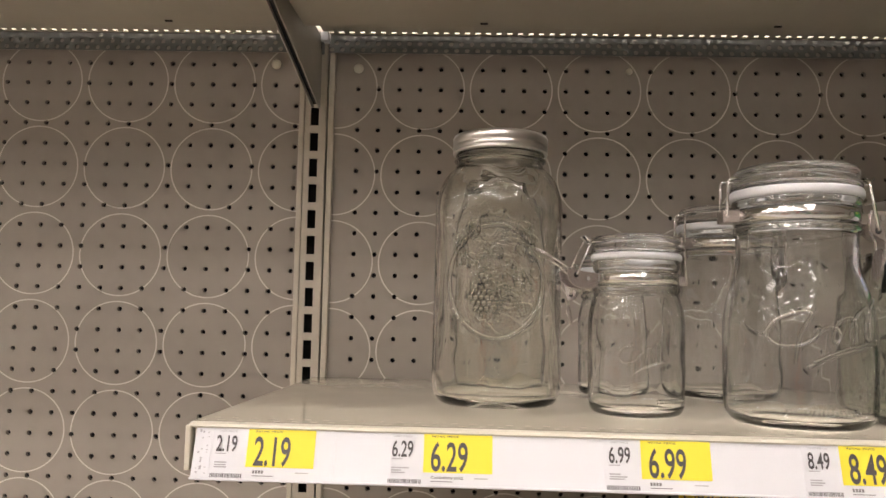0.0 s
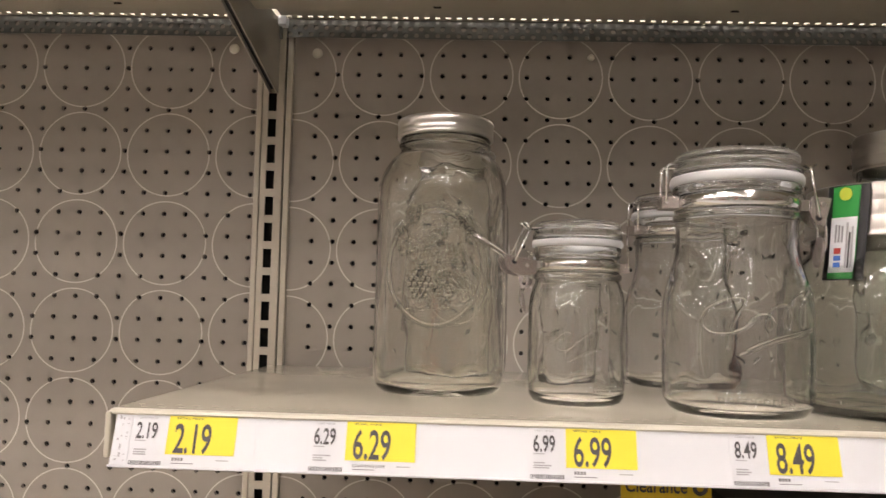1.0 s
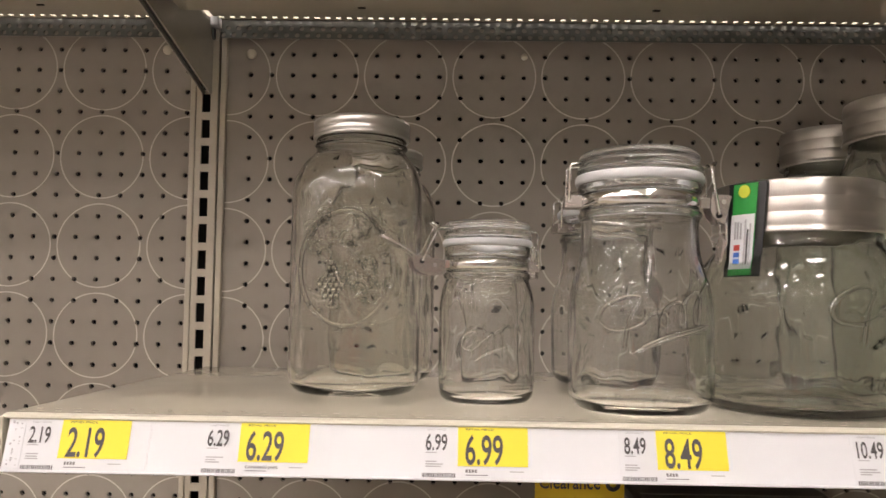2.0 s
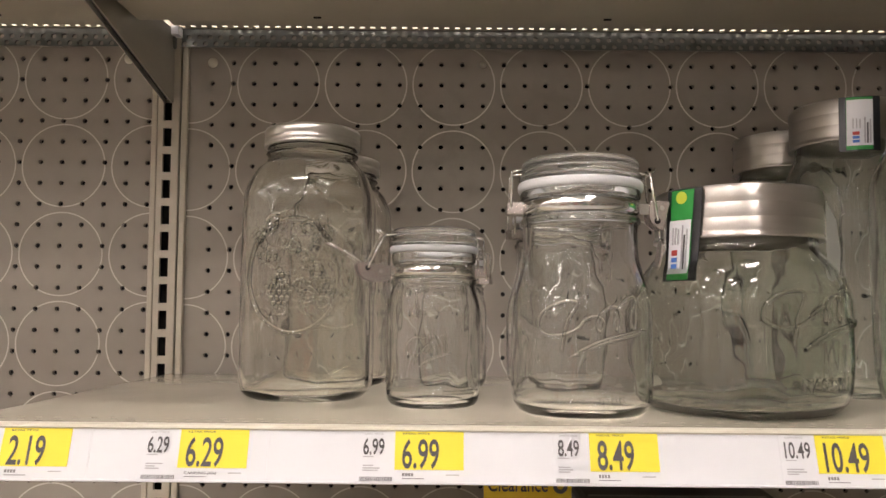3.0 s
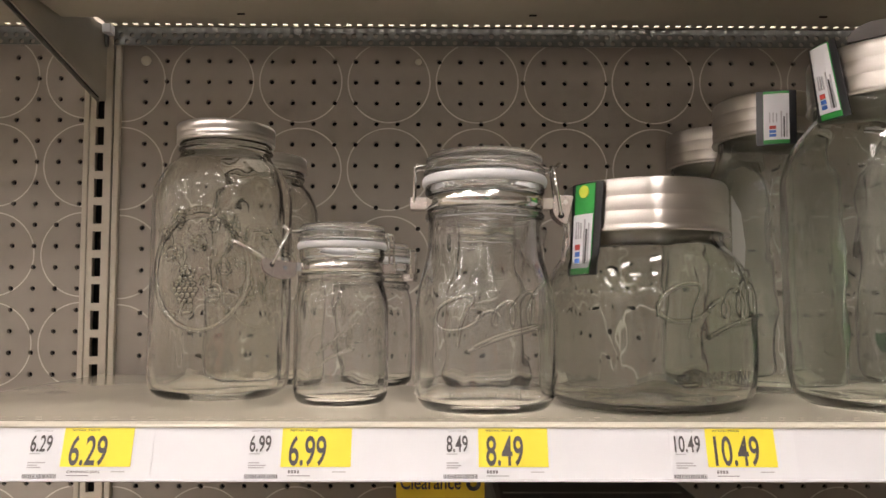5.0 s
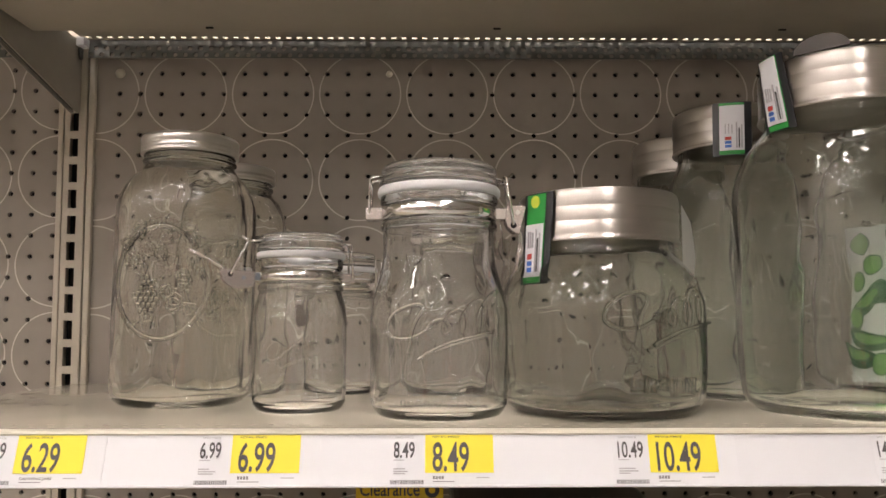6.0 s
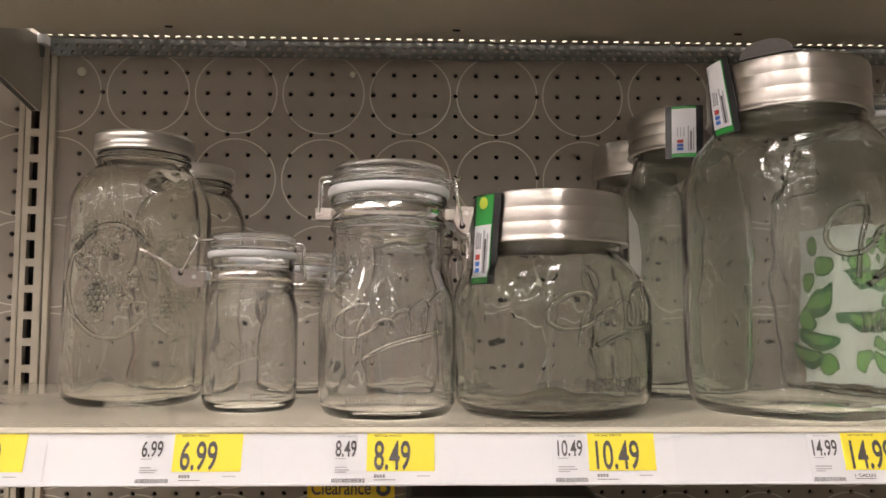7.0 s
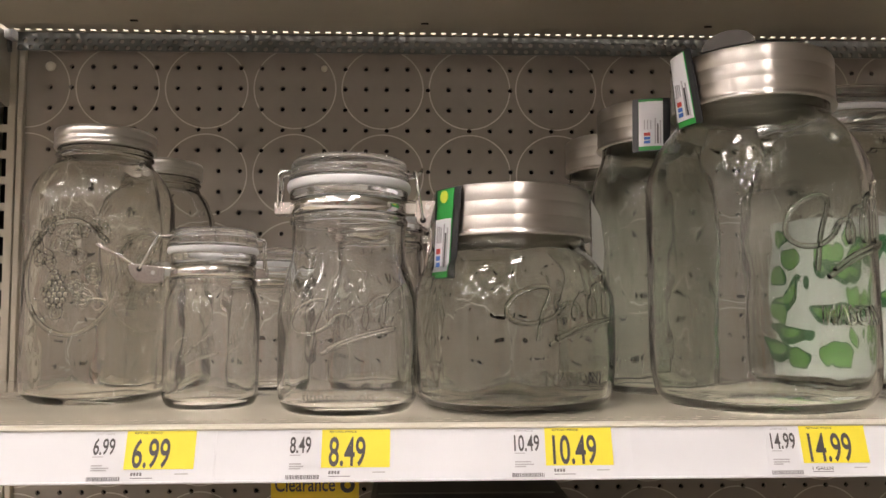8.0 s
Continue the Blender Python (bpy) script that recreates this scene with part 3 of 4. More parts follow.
def flourish(outer, s0, h0, w, h, r, jar, mat):
    """Raised script-like swirl with a long underline, as plain strokes."""
    bm = bmesh.new()

    def put(ctrl):
        embossed_line(outer, curve_points([(s0 + w * a, h0 + h * (b + 0.30 * a)) for a, b in ctrl], 4), r, bm)
    put([(-0.30, -0.30), (-0.26, 0.10), (-0.18, 0.44), (-0.30, 0.54), (-0.48, 0.44), (-0.54, 0.20), (-0.44, 0.02), (-0.26, -0.02), (-0.10, 0.08), (-0.06, 0.20)])
    coil = []
    for k in range(25):
        u = k / 24
        a = 2 * math.pi * 3.25 * u
        coil.append((-0.06 + 0.56 * u - 0.07 * math.cos(a), 0.06 + (0.11 + 0.24 * u) * math.sin(a) + 0.14 * u))
    put(coil)
    put([(-0.20, -0.40), (0.10, -0.28), (0.50, -0.22), (0.54, -0.18), (0.44, -0.18), (0.12, -0.22), (-0.14, -0.34)])
    ob = part("raised_swirl", bm, mat, jar, "raised glass swirl with an underline", True)
    ob.visible_shadow = False


def raised_word(outer, body, s0, h0, width, height, jar, mat):
    v, f, w, h = text_verts(body, 0.06)
    verts = [on_side(outer, s0 + (p[0] / w - 0.5) * width, h0 + p[1] / h * height, 0.0006 + p[2] * 0.022) for p in v]
    ob = part("raised_lettering", mesh_of("raised_lettering", verts, f, mat), mat, jar, "raised glass lettering")
    ob.visible_shadow = False


def raised_bars(outer, s0, h0, width, height, count, jar, mat):
    step = width / count
    for k in range(count):
        bm = bmesh.new()
        s = s0 - width / 2 + (k + 0.5) * step
        embossed_line(outer, [(s - step * 0.28, h0), (s - step * 0.28, h0 + height), (s + step * 0.28, h0 + height), (s + step * 0.28, h0)], 0.0007, bm)
        part("raised_mark", bm, mat, jar, "small raised mark in the glass", True).visible_shadow = False


def glass_body(outer, wall, floor_h, jar, mat, seg=144, heel=0.006, waves=1.0):
    """Pressed glass: the inner skin swells and thins in long upright waves, the outer one only a little."""
    skin, inside = shell(outer, wall, floor_h, heel)
    verts, faces = lathe(skin + inside, seg)
    first_inner = 1 + (len(skin) - 1) * seg
    shift = jar.matrix_world.translation * 37.0
    top_h = outer[-1][1]
    for i, (x, y, z) in enumerate(verts):
        r = math.hypot(x, y)
        if r < 0.004 or z > top_h * 0.985:
            continue
        long, short = (0.00075 * waves, 0.00030 * waves) if i >= first_inner else (0.00012, 0.00002)
        fade = min(1.0, 0.12 + max(0.0, z - 0.010) / 0.020)
        d = fade * (long * noise.noise(Vector((x * 42, y * 42, z * 15)) + shift) + short * noise.noise(Vector((x * 120, y * 120, z * 48)) + shift))
        verts[i] = (x * (1 + d / r), y * (1 + d / r), z)
    ob = part("glass_body", mesh_of("glass_body", verts, faces, mat, True), mat, jar, "clear hollow glass body")
    ob.visible_shadow = mat == M_GLASS_OLIVE
    return ob


MASON = [(0.036, 0.0, 2.2), (0.048, 0.0008, 2.5), (0.0545, 0.006, 2.9), (0.0575, 0.016, 3.1), (0.0578, 0.05, 3.2), (0.0578, 0.11, 3.2), (0.0578, 0.165, 3.1),
         (0.0565, 0.182, 2.8), (0.0505, 0.198, 2.3), (0.0435, 0.2065, 2.0), (0.0410, 0.2105, 2.0), (0.0408, 0.2125, 2.0), (0.0424, 0.2145, 2.0), (0.0424, 0.2158, 2.0), (0.0408, 0.2180, 2.0), (0.0416, 0.2205, 2.0), (0.0402, 0.2225, 2.0), (0.0402, 0.2345, 2.0)]


def screw_lid(jar, h, r):
    lathe_part("screw_band", [(r - 0.003, h), (r - 0.0004, h), (r, h + 0.0008), (r - 0.0003, h + 0.002), (r - 0.0012, h + 0.0026), (r - 0.0004, h + 0.0034),
                              (r - 0.0002, h + 0.0062), (r - 0.0012, h + 0.0070), (r - 0.0003, h + 0.0080), (r - 0.0003, h + 0.0128), (r - 0.0008, h + 0.0150), (r - 0.0022, h + 0.0160),
                              (r - 0.008, h + 0.0160), (r - 0.0085, h + 0.0152)], M_TIN, jar, "ribbed tin screw band")
    lathe_part("lid_disc", [(0, h + 0.0152), (r - 0.016, h + 0.0152), (r - 0.0145, h + 0.0144), (r - 0.0085, h + 0.0150)], M_TIN, jar)
    bm = bmesh.new()
    for k in range(110):
        a = 2 * math.pi * k / 110
        c, s = math.cos(a), math.sin(a)
        tube([((r - 0.0003) * c, (r - 0.0003) * s, h + 0.0132), ((r - 0.0014) * c, (r - 0.0014) * s, h + 0.0154)], 0.0005, 4, False, bm)
    part("knurl", bm, M_TIN, jar)


def mason_jar(x, y, rz, front=True):
    jar = thing("mason_jar", "tall half-gallon glass mason jar with a tin screw lid, empty", "glass jar", on_shelf(x, y, rz, 0.950, 0.985), "mason jars")
    glass_body(MASON, 0.0034, 0.0060, jar, M_GLASS_OLD, waves=1.15)
    screw_lid(jar, 0.2215, 0.0445)
    bm = bmesh.new()
    oval = [(0.0375 * math.cos(a), 0.105 + 0.047 * math.sin(a)) for a in (2 * math.pi * k / 30 for k in range(30))]
    embossed_line(MASON, oval, 0.0021, bm, True)
    rnd = random.Random(3)
    for row in range(7):
        for k in range(max(1, 5 - abs(row - 2))):
            s = -0.012 + (k - (4 - abs(row - 2)) / 2) * 0.0046
            place = Vector(on_side(MASON, s, 0.082 + row * 0.0046, -0.0004))
            bmesh.ops.create_icosphere(bm, subdivisions=1, radius=0.0029, matrix=Matrix.Translation(place))
    for k in range(26):
        s, h, t = rnd.uniform(-0.030, 0.030), rnd.uniform(0.075, 0.150), rnd.uniform(0, 6.28)
        leaf = [(s + 0.008 * math.cos(t + q) * (0.6 + 0.4 * math.cos(q)), h + 0.008 * math.sin(t + q) * 0.7) for q in (0, 1.1, 2.2, 3.3, 4.4, 5.4)]
        embossed_line(MASON, leaf, 0.0016, bm, True)
    for k in range(40):
        s, h = rnd.uniform(-0.031, 0.031), rnd.uniform(0.07, 0.158)
        place = Vector(on_side(MASON, s, h, -0.0003))
        bmesh.ops.create_icosphere(bm, subdivisions=1, radius=rnd.uniform(0.0012, 0.0024), matrix=Matrix.Translation(place))
    for k in range(22):
        a = math.radians(20 + 140 * k / 21)
        embossed_line(MASON, [(0.032 * math.cos(a), 0.122 + 0.038 * math.sin(a)), (0.027 * math.cos(a), 0.122 + 0.032 * math.sin(a))], 0.0013, bm)
    part("raised_emblem", bm, M_GLASS_OLD, jar, "raised oval emblem of fruit in the glass", True).visible_shadow = False


def clip_fittings(jar, r_band, h_band, r_lid, h_top, h_gasket, size, lever_out):
    """Band, hinge and lever closure of a clip-top jar; size scales the metal."""
    k = size
    lathe_part("steel_band", [(r_band, h_band), (r_band + 0.0009, h_band), (r_band + 0.0012, h_band + 0.0045 * k), (r_band + 0.0009, h_band + 0.009 * k), (r_band, h_band + 0.009 * k)],
               M_CHROME, jar, "shiny steel band", closed_loop=True)
    hb = h_band + 0.0045 * k
    # lever side, towards -x
    lx = -(r_band + 0.004 * k)
    if lever_out:
        plate = [(0.0005, 0.0032), (0.0290, 0.0062), (0.0298, 0.0030), (0.0275, -0.0035), (0.0225, -0.0075), (0.0150, -0.0095), (0.0060, -0.0090), (0.0015, -0.0075)]
        pivot, stud, hook = (0.0212, 0.0015), (0.0103, -0.0012), (0.0065, 0.0300)
    else:
        plate = [(0.0035, 0.0054), (0.0160, 0.0050), (0.0168, 0.0040), (0.0122, -0.0128), (0.0110, -0.0136), (0.0078, -0.0120), (0.0040, -0.0085), (0.0025, -0.0045)]
        pivot, stud, hook = (0.0080, -0.0078), (0.0110, 0.0006), (0.0032, 0.0235)
    part("latch_tab", box(lx - 0.004 * k, lx + 0.005 * k, -0.0066 * k, 0.0066 * k, hb - 0.0036 * k, hb + 0.0036 * k, 0.0006), M_CHROME, jar, "steel tab of the band")
    for dy in (-0.0075 * k, 0.0075 * k):
        bm = prism([(lx - a * k, hb + b * k) for a, b in plate], "y", dy - 0.0007, dy + 0.0007, 0.0004)
        part("latch_plate", bm, M_PLATE, jar, "pierced nickel plate")
        out = 0.0014 if dy < 0 else -0.0014
        part("rivet", tube([(lx - stud[0] * k, dy, hb + stud[1] * k), (lx - stud[0] * k, dy + 1.15 * (-out), hb + stud[1] * k)], 0.0017 * k, 12), M_CHROME, jar)
        # hole not pierced: its shade is a near-black disc
        part("pivot", tube([(lx - pivot[0] * k, dy, hb + pivot[1] * k), (lx - pivot[0] * k, dy - 0.7 * out, hb + pivot[1] * k)], 0.0021 * k, 12), M_VOID_SHADE, jar, "pivot hole drawn as a near-black disc of shade")
    hg = h_gasket + 0.012 * k
    px, pz, qx, qz = lx - pivot[0] * k, hb + pivot[1] * k, lx - hook[0] * k, hb + hook[1] * k
    bail = [(px, -0.0092 * k, pz), (qx, -0.0080 * k, qz), (qx + 0.001 * k, -0.006 * k, qz + 0.001 * k), (qx + 0.001 * k, 0.006 * k, qz + 0.001 * k), (qx, 0.0080 * k, qz), (px, 0.0092 * k, pz)]
    part("bail_wire", tube(bail, 0.0010 * k), M_CHROME, jar, smooth=True)
    catch = [(qx - 0.005 * k, -0.004 * k, qz + 0.0035 * k), (qx + 0.0005 * k, -0.004 * k, qz - 0.0012 * k), (-r_lid * 0.9, -0.012 * k, qz - 0.0006 * k)]
    for side in (1, -1):
        part("lid_wire", tube([(a, b * side, c) for a, b, c in catch], 0.0009 * k), M_CHROME, jar, smooth=True)
    if lever_out:
        tip = [(lx - 0.020 * k, hb + 0.001 * k), (lx - 0.029 * k, hb + 0.008 * k), (lx - 0.040 * k, hb + 0.014 * k), (lx - 0.055 * k, hb + 0.021 * k)]
    else:
        tip = [(lx - 0.010 * k, hb - 0.006 * k), (lx - 0.0135 * k, hb - 0.014 * k), (lx - 0.0135 * k, hb - 0.026 * k), (lx - 0.010 * k, hb - 0.036 * k)]
    bm = tube([(a, -0.006 * k, b) for a, b in tip[:3]] + [(tip[3][0], 0, tip[3][1])] + [(a, 0.006 * k, b) for a, b in tip[2::-1]], 0.0010 * k)
    part("lever", bm, M_CHROME, jar, "bent wire lever", True)
    pad = bmesh.new()
    (a0, b0), (a1, b1) = tip[1], tip[3]
    d = Vector((a1 - a0, 0, b1 - b0)).normalized()
    nrm = Vector((0, 1, 0)).cross(d)
    ring = []
    mid = Vector(((a0 + 2 * a1) / 3, 0, (b0 + 2 * b1) / 3))
    for side in (-1, 1):
        ring.append([pad.verts.new(mid + d * (0.0105 * k * math.cos(t)) + Vector((0, 0.0068 * k * math.sin(t), 0)) + nrm * side * 0.0009) for t in (2 * math.pi * j / 20 for j in range(20))])
    pad.faces.new(ring[0])
    pad.faces.new(ring[1][::-1])
    for j in range(20):
        pad.faces.new((ring[0][j], ring[1][j], ring[1][(j + 1) % 20], ring[0][(j + 1) % 20]))
    part("thumb_pad", pad, M_PLATE, jar, "oval steel thumb pad")
    # hinge side, towards +x
    hx = r_band + 0.004 * k
    part("hinge_plate", box(hx - 0.004 * k, hx + 0.0075 * k, -0.007 * k, 0.007 * k, hb - 0.004 * k, hb + 0.004 * k, 0.0007), M_PLATE, jar, "nickel hinge plate")
    part("hinge_pin", tube([(hx + 0.005 * k, -0.0085 * k, hb + 0.0002), (hx + 0.005 * k, 0.0085 * k, hb + 0.0002)], 0.0013 * k, 8), M_CHROME, jar)
    wire = [(hx + 0.005 * k, -0.0078 * k, hb), (hx + 0.0045 * k, -0.0078 * k, hg - 0.001 * k), (hx + 0.003 * k, -0.0078 * k, hg + 0.001 * k), (r_lid - 0.006 * k, -0.0078 * k, hg + 0.0015 * k),
            (r_lid - 0.006 * k, 0.0078 * k, hg + 0.0015 * k), (hx + 0.003 * k, 0.0078 * k, hg + 0.001 * k), (hx + 0.0045 * k, 0.0078 * k, hg - 0.001 * k), (hx + 0.005 * k, 0.0078 * k, hb)]
    part("hinge_wire", tube(wire, 0.0010 * k), M_CHROME, jar, smooth=True)


def clip_lid(jar, r, h0, h1, gasket_r, gasket_h0, gasket_h1, mat):
    """Solid glass lid with a rounded rim, over a pale seal."""
    g = (gasket_h1 - gasket_h0)
    lathe_part("seal", [(gasket_r - 0.010, gasket_h0), (gasket_r - 0.001, gasket_h0), (gasket_r, gasket_h0 + 0.25 * g), (gasket_r, gasket_h0 + 0.75 * g), (gasket_r - 0.001, gasket_h1), (gasket_r - 0.010, gasket_h1)],
               M_GASKET, jar, "white rubber seal", closed_loop=True)
    t = h1 - gasket_h1
    prof = [(0, gasket_h1 + 0.003, 2), (r * 0.6, gasket_h1 + 0.003, 2), (r * 0.70, gasket_h1 + 0.0004, 2), (r * 0.95, gasket_h1 + 0.0004, 2), (r, gasket_h1 + 0.12 * t, 2), (r * 1.0, gasket_h1 + 0.30 * t, 2),
            (r * 0.965, gasket_h1 + 0.42 * t, 2), (r * 0.955, gasket_h1 + 0.55 * t, 2), (r * 0.97, gasket_h1 + 0.66 * t, 2), (r * 0.965, gasket_h1 + 0.82 * t, 2), (r * 0.92, gasket_h1 + 0.95 * t, 2), (r * 0.80, h1, 2), (r * 0.7, h1 - 0.0015, 2), (0, h1 - 0.003, 2)]
    ob = lathe_part("glass_lid", prof, mat, jar, "thick clear glass lid")
    ob.visible_shadow = False


SMALL = [(0.025, 0.0, 2.04), (0.034, 0.0006, 2.06), (0.0380, 0.004, 2.08), (0.0398, 0.011, 2.10), (0.0402, 0.03, 2.12), (0.0402, 0.070, 2.12), (0.0400, 0.077, 2.10), (0.0390, 0.085, 2.06),
         (0.0370, 0.0925, 2.02), (0.0358, 0.0965, 2.0), (0.0372, 0.0985, 2.0), (0.0372, 0.1015, 2.0), (0.0352, 0.1035, 2.0), (0.0350, 0.1140, 2.0), (0.0366, 0.117, 2.0), (0.0366, 0.1235, 2.0)]
LARGE = [(0.036, 0.0, 2.04), (0.047, 0.0008, 2.08), (0.0525, 0.006, 2.12), (0.0550, 0.014, 2.14), (0.0556, 0.04, 2.16), (0.0556, 0.070, 2.16), (0.0552, 0.078, 2.14), (0.0530, 0.091, 2.10),
         (0.0490, 0.105, 2.02), (0.0464, 0.115, 2.0), (0.0456, 0.124, 2.0), (0.0456, 0.139, 2.0), (0.0476, 0.1425, 2.0), (0.0476, 0.146, 2.0), (0.0456, 0.149, 2.0), (0.0452, 0.1590, 2.0), (0.0480, 0.1625, 2.0), (0.0480, 0.1675, 2.0)]


def small_clip_jar(x, y, rz, lever_out):
    state = "with its wire lever swung out" if lever_out else "standing behind another jar"
    jar = thing("clip_top_jar", "small empty clip-top glass jar %s" % state, "glass jar", on_shelf(x, y, rz, 0.935, 0.988), "small clip-top jars")
    glass_body(SMALL, 0.0028, 0.0050, jar, M_GLASS)
    clip_lid(jar, 0.0380, 0.13, 0.1440, 0.0385, 0.1237, 0.1287, M_GLASS)
    clip_fittings(jar, 0.0353, 0.1042, 0.038, 0.144, 0.124, 1.0, lever_out)
    raised_bars(SMALL, 0.012, 0.012, 0.032, 0.0032, 7, jar, M_GLASS)
    flourish(SMALL, -0.016, 0.045, 0.034, 0.024, 0.0008, jar, M_GLASS)


def large_clip_jar(x, y, rz, front):
    state = "with a raised swirl on the front" if front else "standing at the back of the shelf"
    jar = thing("clip_top_jar", "large empty clip-top glass jar %s" % state, "glass jar", on_shelf(x, y, rz, 0.955, 0.998), "large clip-top jars")
    glass_body(LARGE, 0.0032, 0.0060, jar, M_GLASS)
    clip_lid(jar, 0.0490, 0.18, 0.1925, 0.0502, 0.1678, 0.1745, M_GLASS)
    clip_fittings(jar, 0.0460, 0.1495, 0.049, 0.1925, 0.168, 1.18, False)
    if front:
        flourish(LARGE, math.pi * 0.0555, 0.064, 0.076, 0.042, 0.0014, jar, M_GLASS)
        raised_bars(LARGE, math.pi * 0.054, 0.012, 0.055, 0.0038, 9, jar, M_GLASS)


def steel_lid(jar, r, h0, h1):
    t = h1 - h0
    prof = [(r - 0.004, h0 + 0.001), (r + 0.0008, h0), (r + 0.0014, h0 + 0.0012), (r + 0.0006, h0 + 0.003)]
    for k in range(3):
        a = h0 + 0.004 + k * (t - 0.006) / 3
        b = h0 + 0.004 + (k + 1) * (t - 0.006) / 3
        prof += [(r - 0.00045, a), (r + 0.00015, a + (b - a) * 0.16), (r + 0.00025, a + (b - a) * 0.5), (r + 0.00015, a + (b - a) * 0.84), (r - 0.00045, b - 0.0002)]
    prof += [(r - 0.0008, h1 - 0.001), (r - 0.002, h1), (r - 0.004, h1 - 0.0004), (0, h1 - 0.0008)]
    lathe_part("steel_lid", prof, M_STEEL, jar, "brushed stainless steel screw lid", 96)


def hang_tag(jar, r, azimuth, h0, h1, width, lean, hood, white=(0.08, 0.66)):
    """Black plastic collar tag with a white and green paper label bent round the lid."""
    def sheet(s0, s1, a, b, out, mat, name, parent, label=""):
        verts, faces, n = [], [], 8
        for layer in (0.0, 0.0007):
            for z in (a, b):
                for k in range(n + 1):
                    s = s0 + (s1 - s0) * k / n
                    th = math.radians(azimuth) + (s + math.tan(math.radians(lean)) * (z - h0)) / r
                    q = r + out + layer
                    verts.append((q * math.cos(th), q * math.sin(th), z))
        m1 = n + 1
        for k in range(n):
            faces.append((2 * m1 + k, 2 * m1 + k + 1, 3 * m1 + k + 1, 3 * m1 + k))
            faces.append((k, m1 + k, m1 + k + 1, k + 1))
            faces.append((k, k + 1, 2 * m1 + k + 1, 2 * m1 + k))
            faces.append((m1 + k, 3 * m1 + k, 3 * m1 + k + 1, m1 + k + 1))
        faces += [(0, 2 * m1, 3 * m1, m1), (n, m1 + n, 3 * m1 + n, 2 * m1 + n)]
        return part(name, mesh_of(name, verts, faces, mat), mat, parent, label)
    w = width
    tag = sheet(-0.62 * w, 0.66 * w, h0, h1, 0.0016, M_BLACK, "hang_tag", jar, "black plastic tag round the lid")
    t = h1 - h0
    sheet(-0.40 * w, 0.40 * w, h0 + 0.001, h1 - 0.001, 0.0025, M_GREEN, "green_field", tag, "green printed paper")
    sheet(-0.39 * w, 0.39 * w, h0 + white[0] * t, h0 + white[1] * t, 0.0034, M_PAPER, "white_field", tag, "white printed paper")
    if white[1] < 0.8:
        th = math.radians(azimuth) + math.tan(math.radians(lean)) * 0.9 * t / r
        v, f = lathe([(0.0048, 0.0), (0.0048, 0.0006), (0, 0.0006)], 20)
        turn = Matrix.Translation(((r + 0.0032) * math.cos(th), (r + 0.0032) * math.sin(th), h1 - 0.0068)) @ pose(0, 0, 0, 0, 0, math.degrees(th)) @ pose(0, 0, 0, 0, 90, 0)
        part("round_mark", mesh_of("round_mark", v, f, M_LIME), M_LIME, tag, "round yellow-green mark", m=turn)
    sheet(-0.22 * w, -0.02 * w, h0 + 0.14 * t, h0 + 0.19 * t, 0.0043, M_BLUE, "blue_mark", tag)
    sheet(-0.22 * w, -0.02 * w, h0 + 0.21 * t, h0 + 0.26 * t, 0.0043, M_BLUE, "blue_mark", tag)
    sheet(-0.22 * w, -0.02 * w, h0 + 0.28 * t, h0 + 0.34 * t, 0.0043, M_RED, "red_mark", tag)
    rnd = random.Random(9)
    for k, s in enumerate((-0.22, -0.12, -0.02)):
        sheet(s * w, (s + 0.035) * w, h0 + 0.40 * t, h0 + (0.56 + 0.05 * rnd.random()) * t, 0.0043, M_FAINT, "print_bar", tag)
    for k, s in enumerate((0.12, 0.20, 0.28)):
        sheet(s * w, (s + 0.04) * w, h0 + 0.13 * t, h0 + (0.50 + 0.12 * rnd.random()) * t, 0.0043, M_INK if k == 1 else M_FAINT, "print_bar", tag)
    if hood:
        th = math.radians(azimuth) + 0.5
        c, s = math.cos(th), math.sin(th)
        ring = [(c * (r - 0.012) - s * 0.021 * math.cos(a), s * (r - 0.012) + c * 0.021 * math.cos(a), h1 - 0.003 + 0.013 * math.sin(a)) for a in (math.pi * k / 14 for k in range(15))]
        bm = bmesh.new()
        lo = [bm.verts.new(p) for p in ring]
        hi = [bm.verts.new((p[0] - c * 0.003, p[1] - s * 0.003, p[2])) for p in ring]
        bm.faces.new(lo)
        bm.faces.new(hi[::-1])
        for k in range(15):
            j = (k + 1) % 15
            bm.faces.new((lo[k], hi[k], hi[j], lo[j]))
        part("tag_hood", bm, M_HOOD, tag, "smoky plastic hood of the tag")


M_HOOD = material("smoky_plastic", (0.045, 0.038, 0.031), 0.5, grain=0.1, scale=60)

SQUAT = [(0.047, 0.0, 2.2), (0.0615, 0.0008, 2.4), (0.0695, 0.006, 2.6), (0.0733, 0.016, 2.7), (0.0747, 0.04, 2.8), (0.0747, 0.080, 2.8), (0.0737, 0.092, 2.7), (0.0705, 0.106, 2.4), (0.0650, 0.118, 2.1),
         (0.0608, 0.125, 2.0), (0.0600, 0.131, 2.0), (0.0600, 0.152, 2.0), (0.0600, 0.165, 2.0)]
GALLON = [(0.0505, 0.0, 2.2), (0.066, 0.0008, 2.4), (0.0748, 0.007, 2.6), (0.0789, 0.020, 2.7), (0.0800, 0.05, 2.8), (0.0800, 0.165, 2.8), (0.0788, 0.188, 2.7), (0.0748, 0.206, 2.4), (0.0684, 0.219, 2.1),
          (0.0624, 0.228, 2.0), (0.0600, 0.234, 2.0), (0.0600, 0.255, 2.0), (0.0600, 0.270, 2.0)]
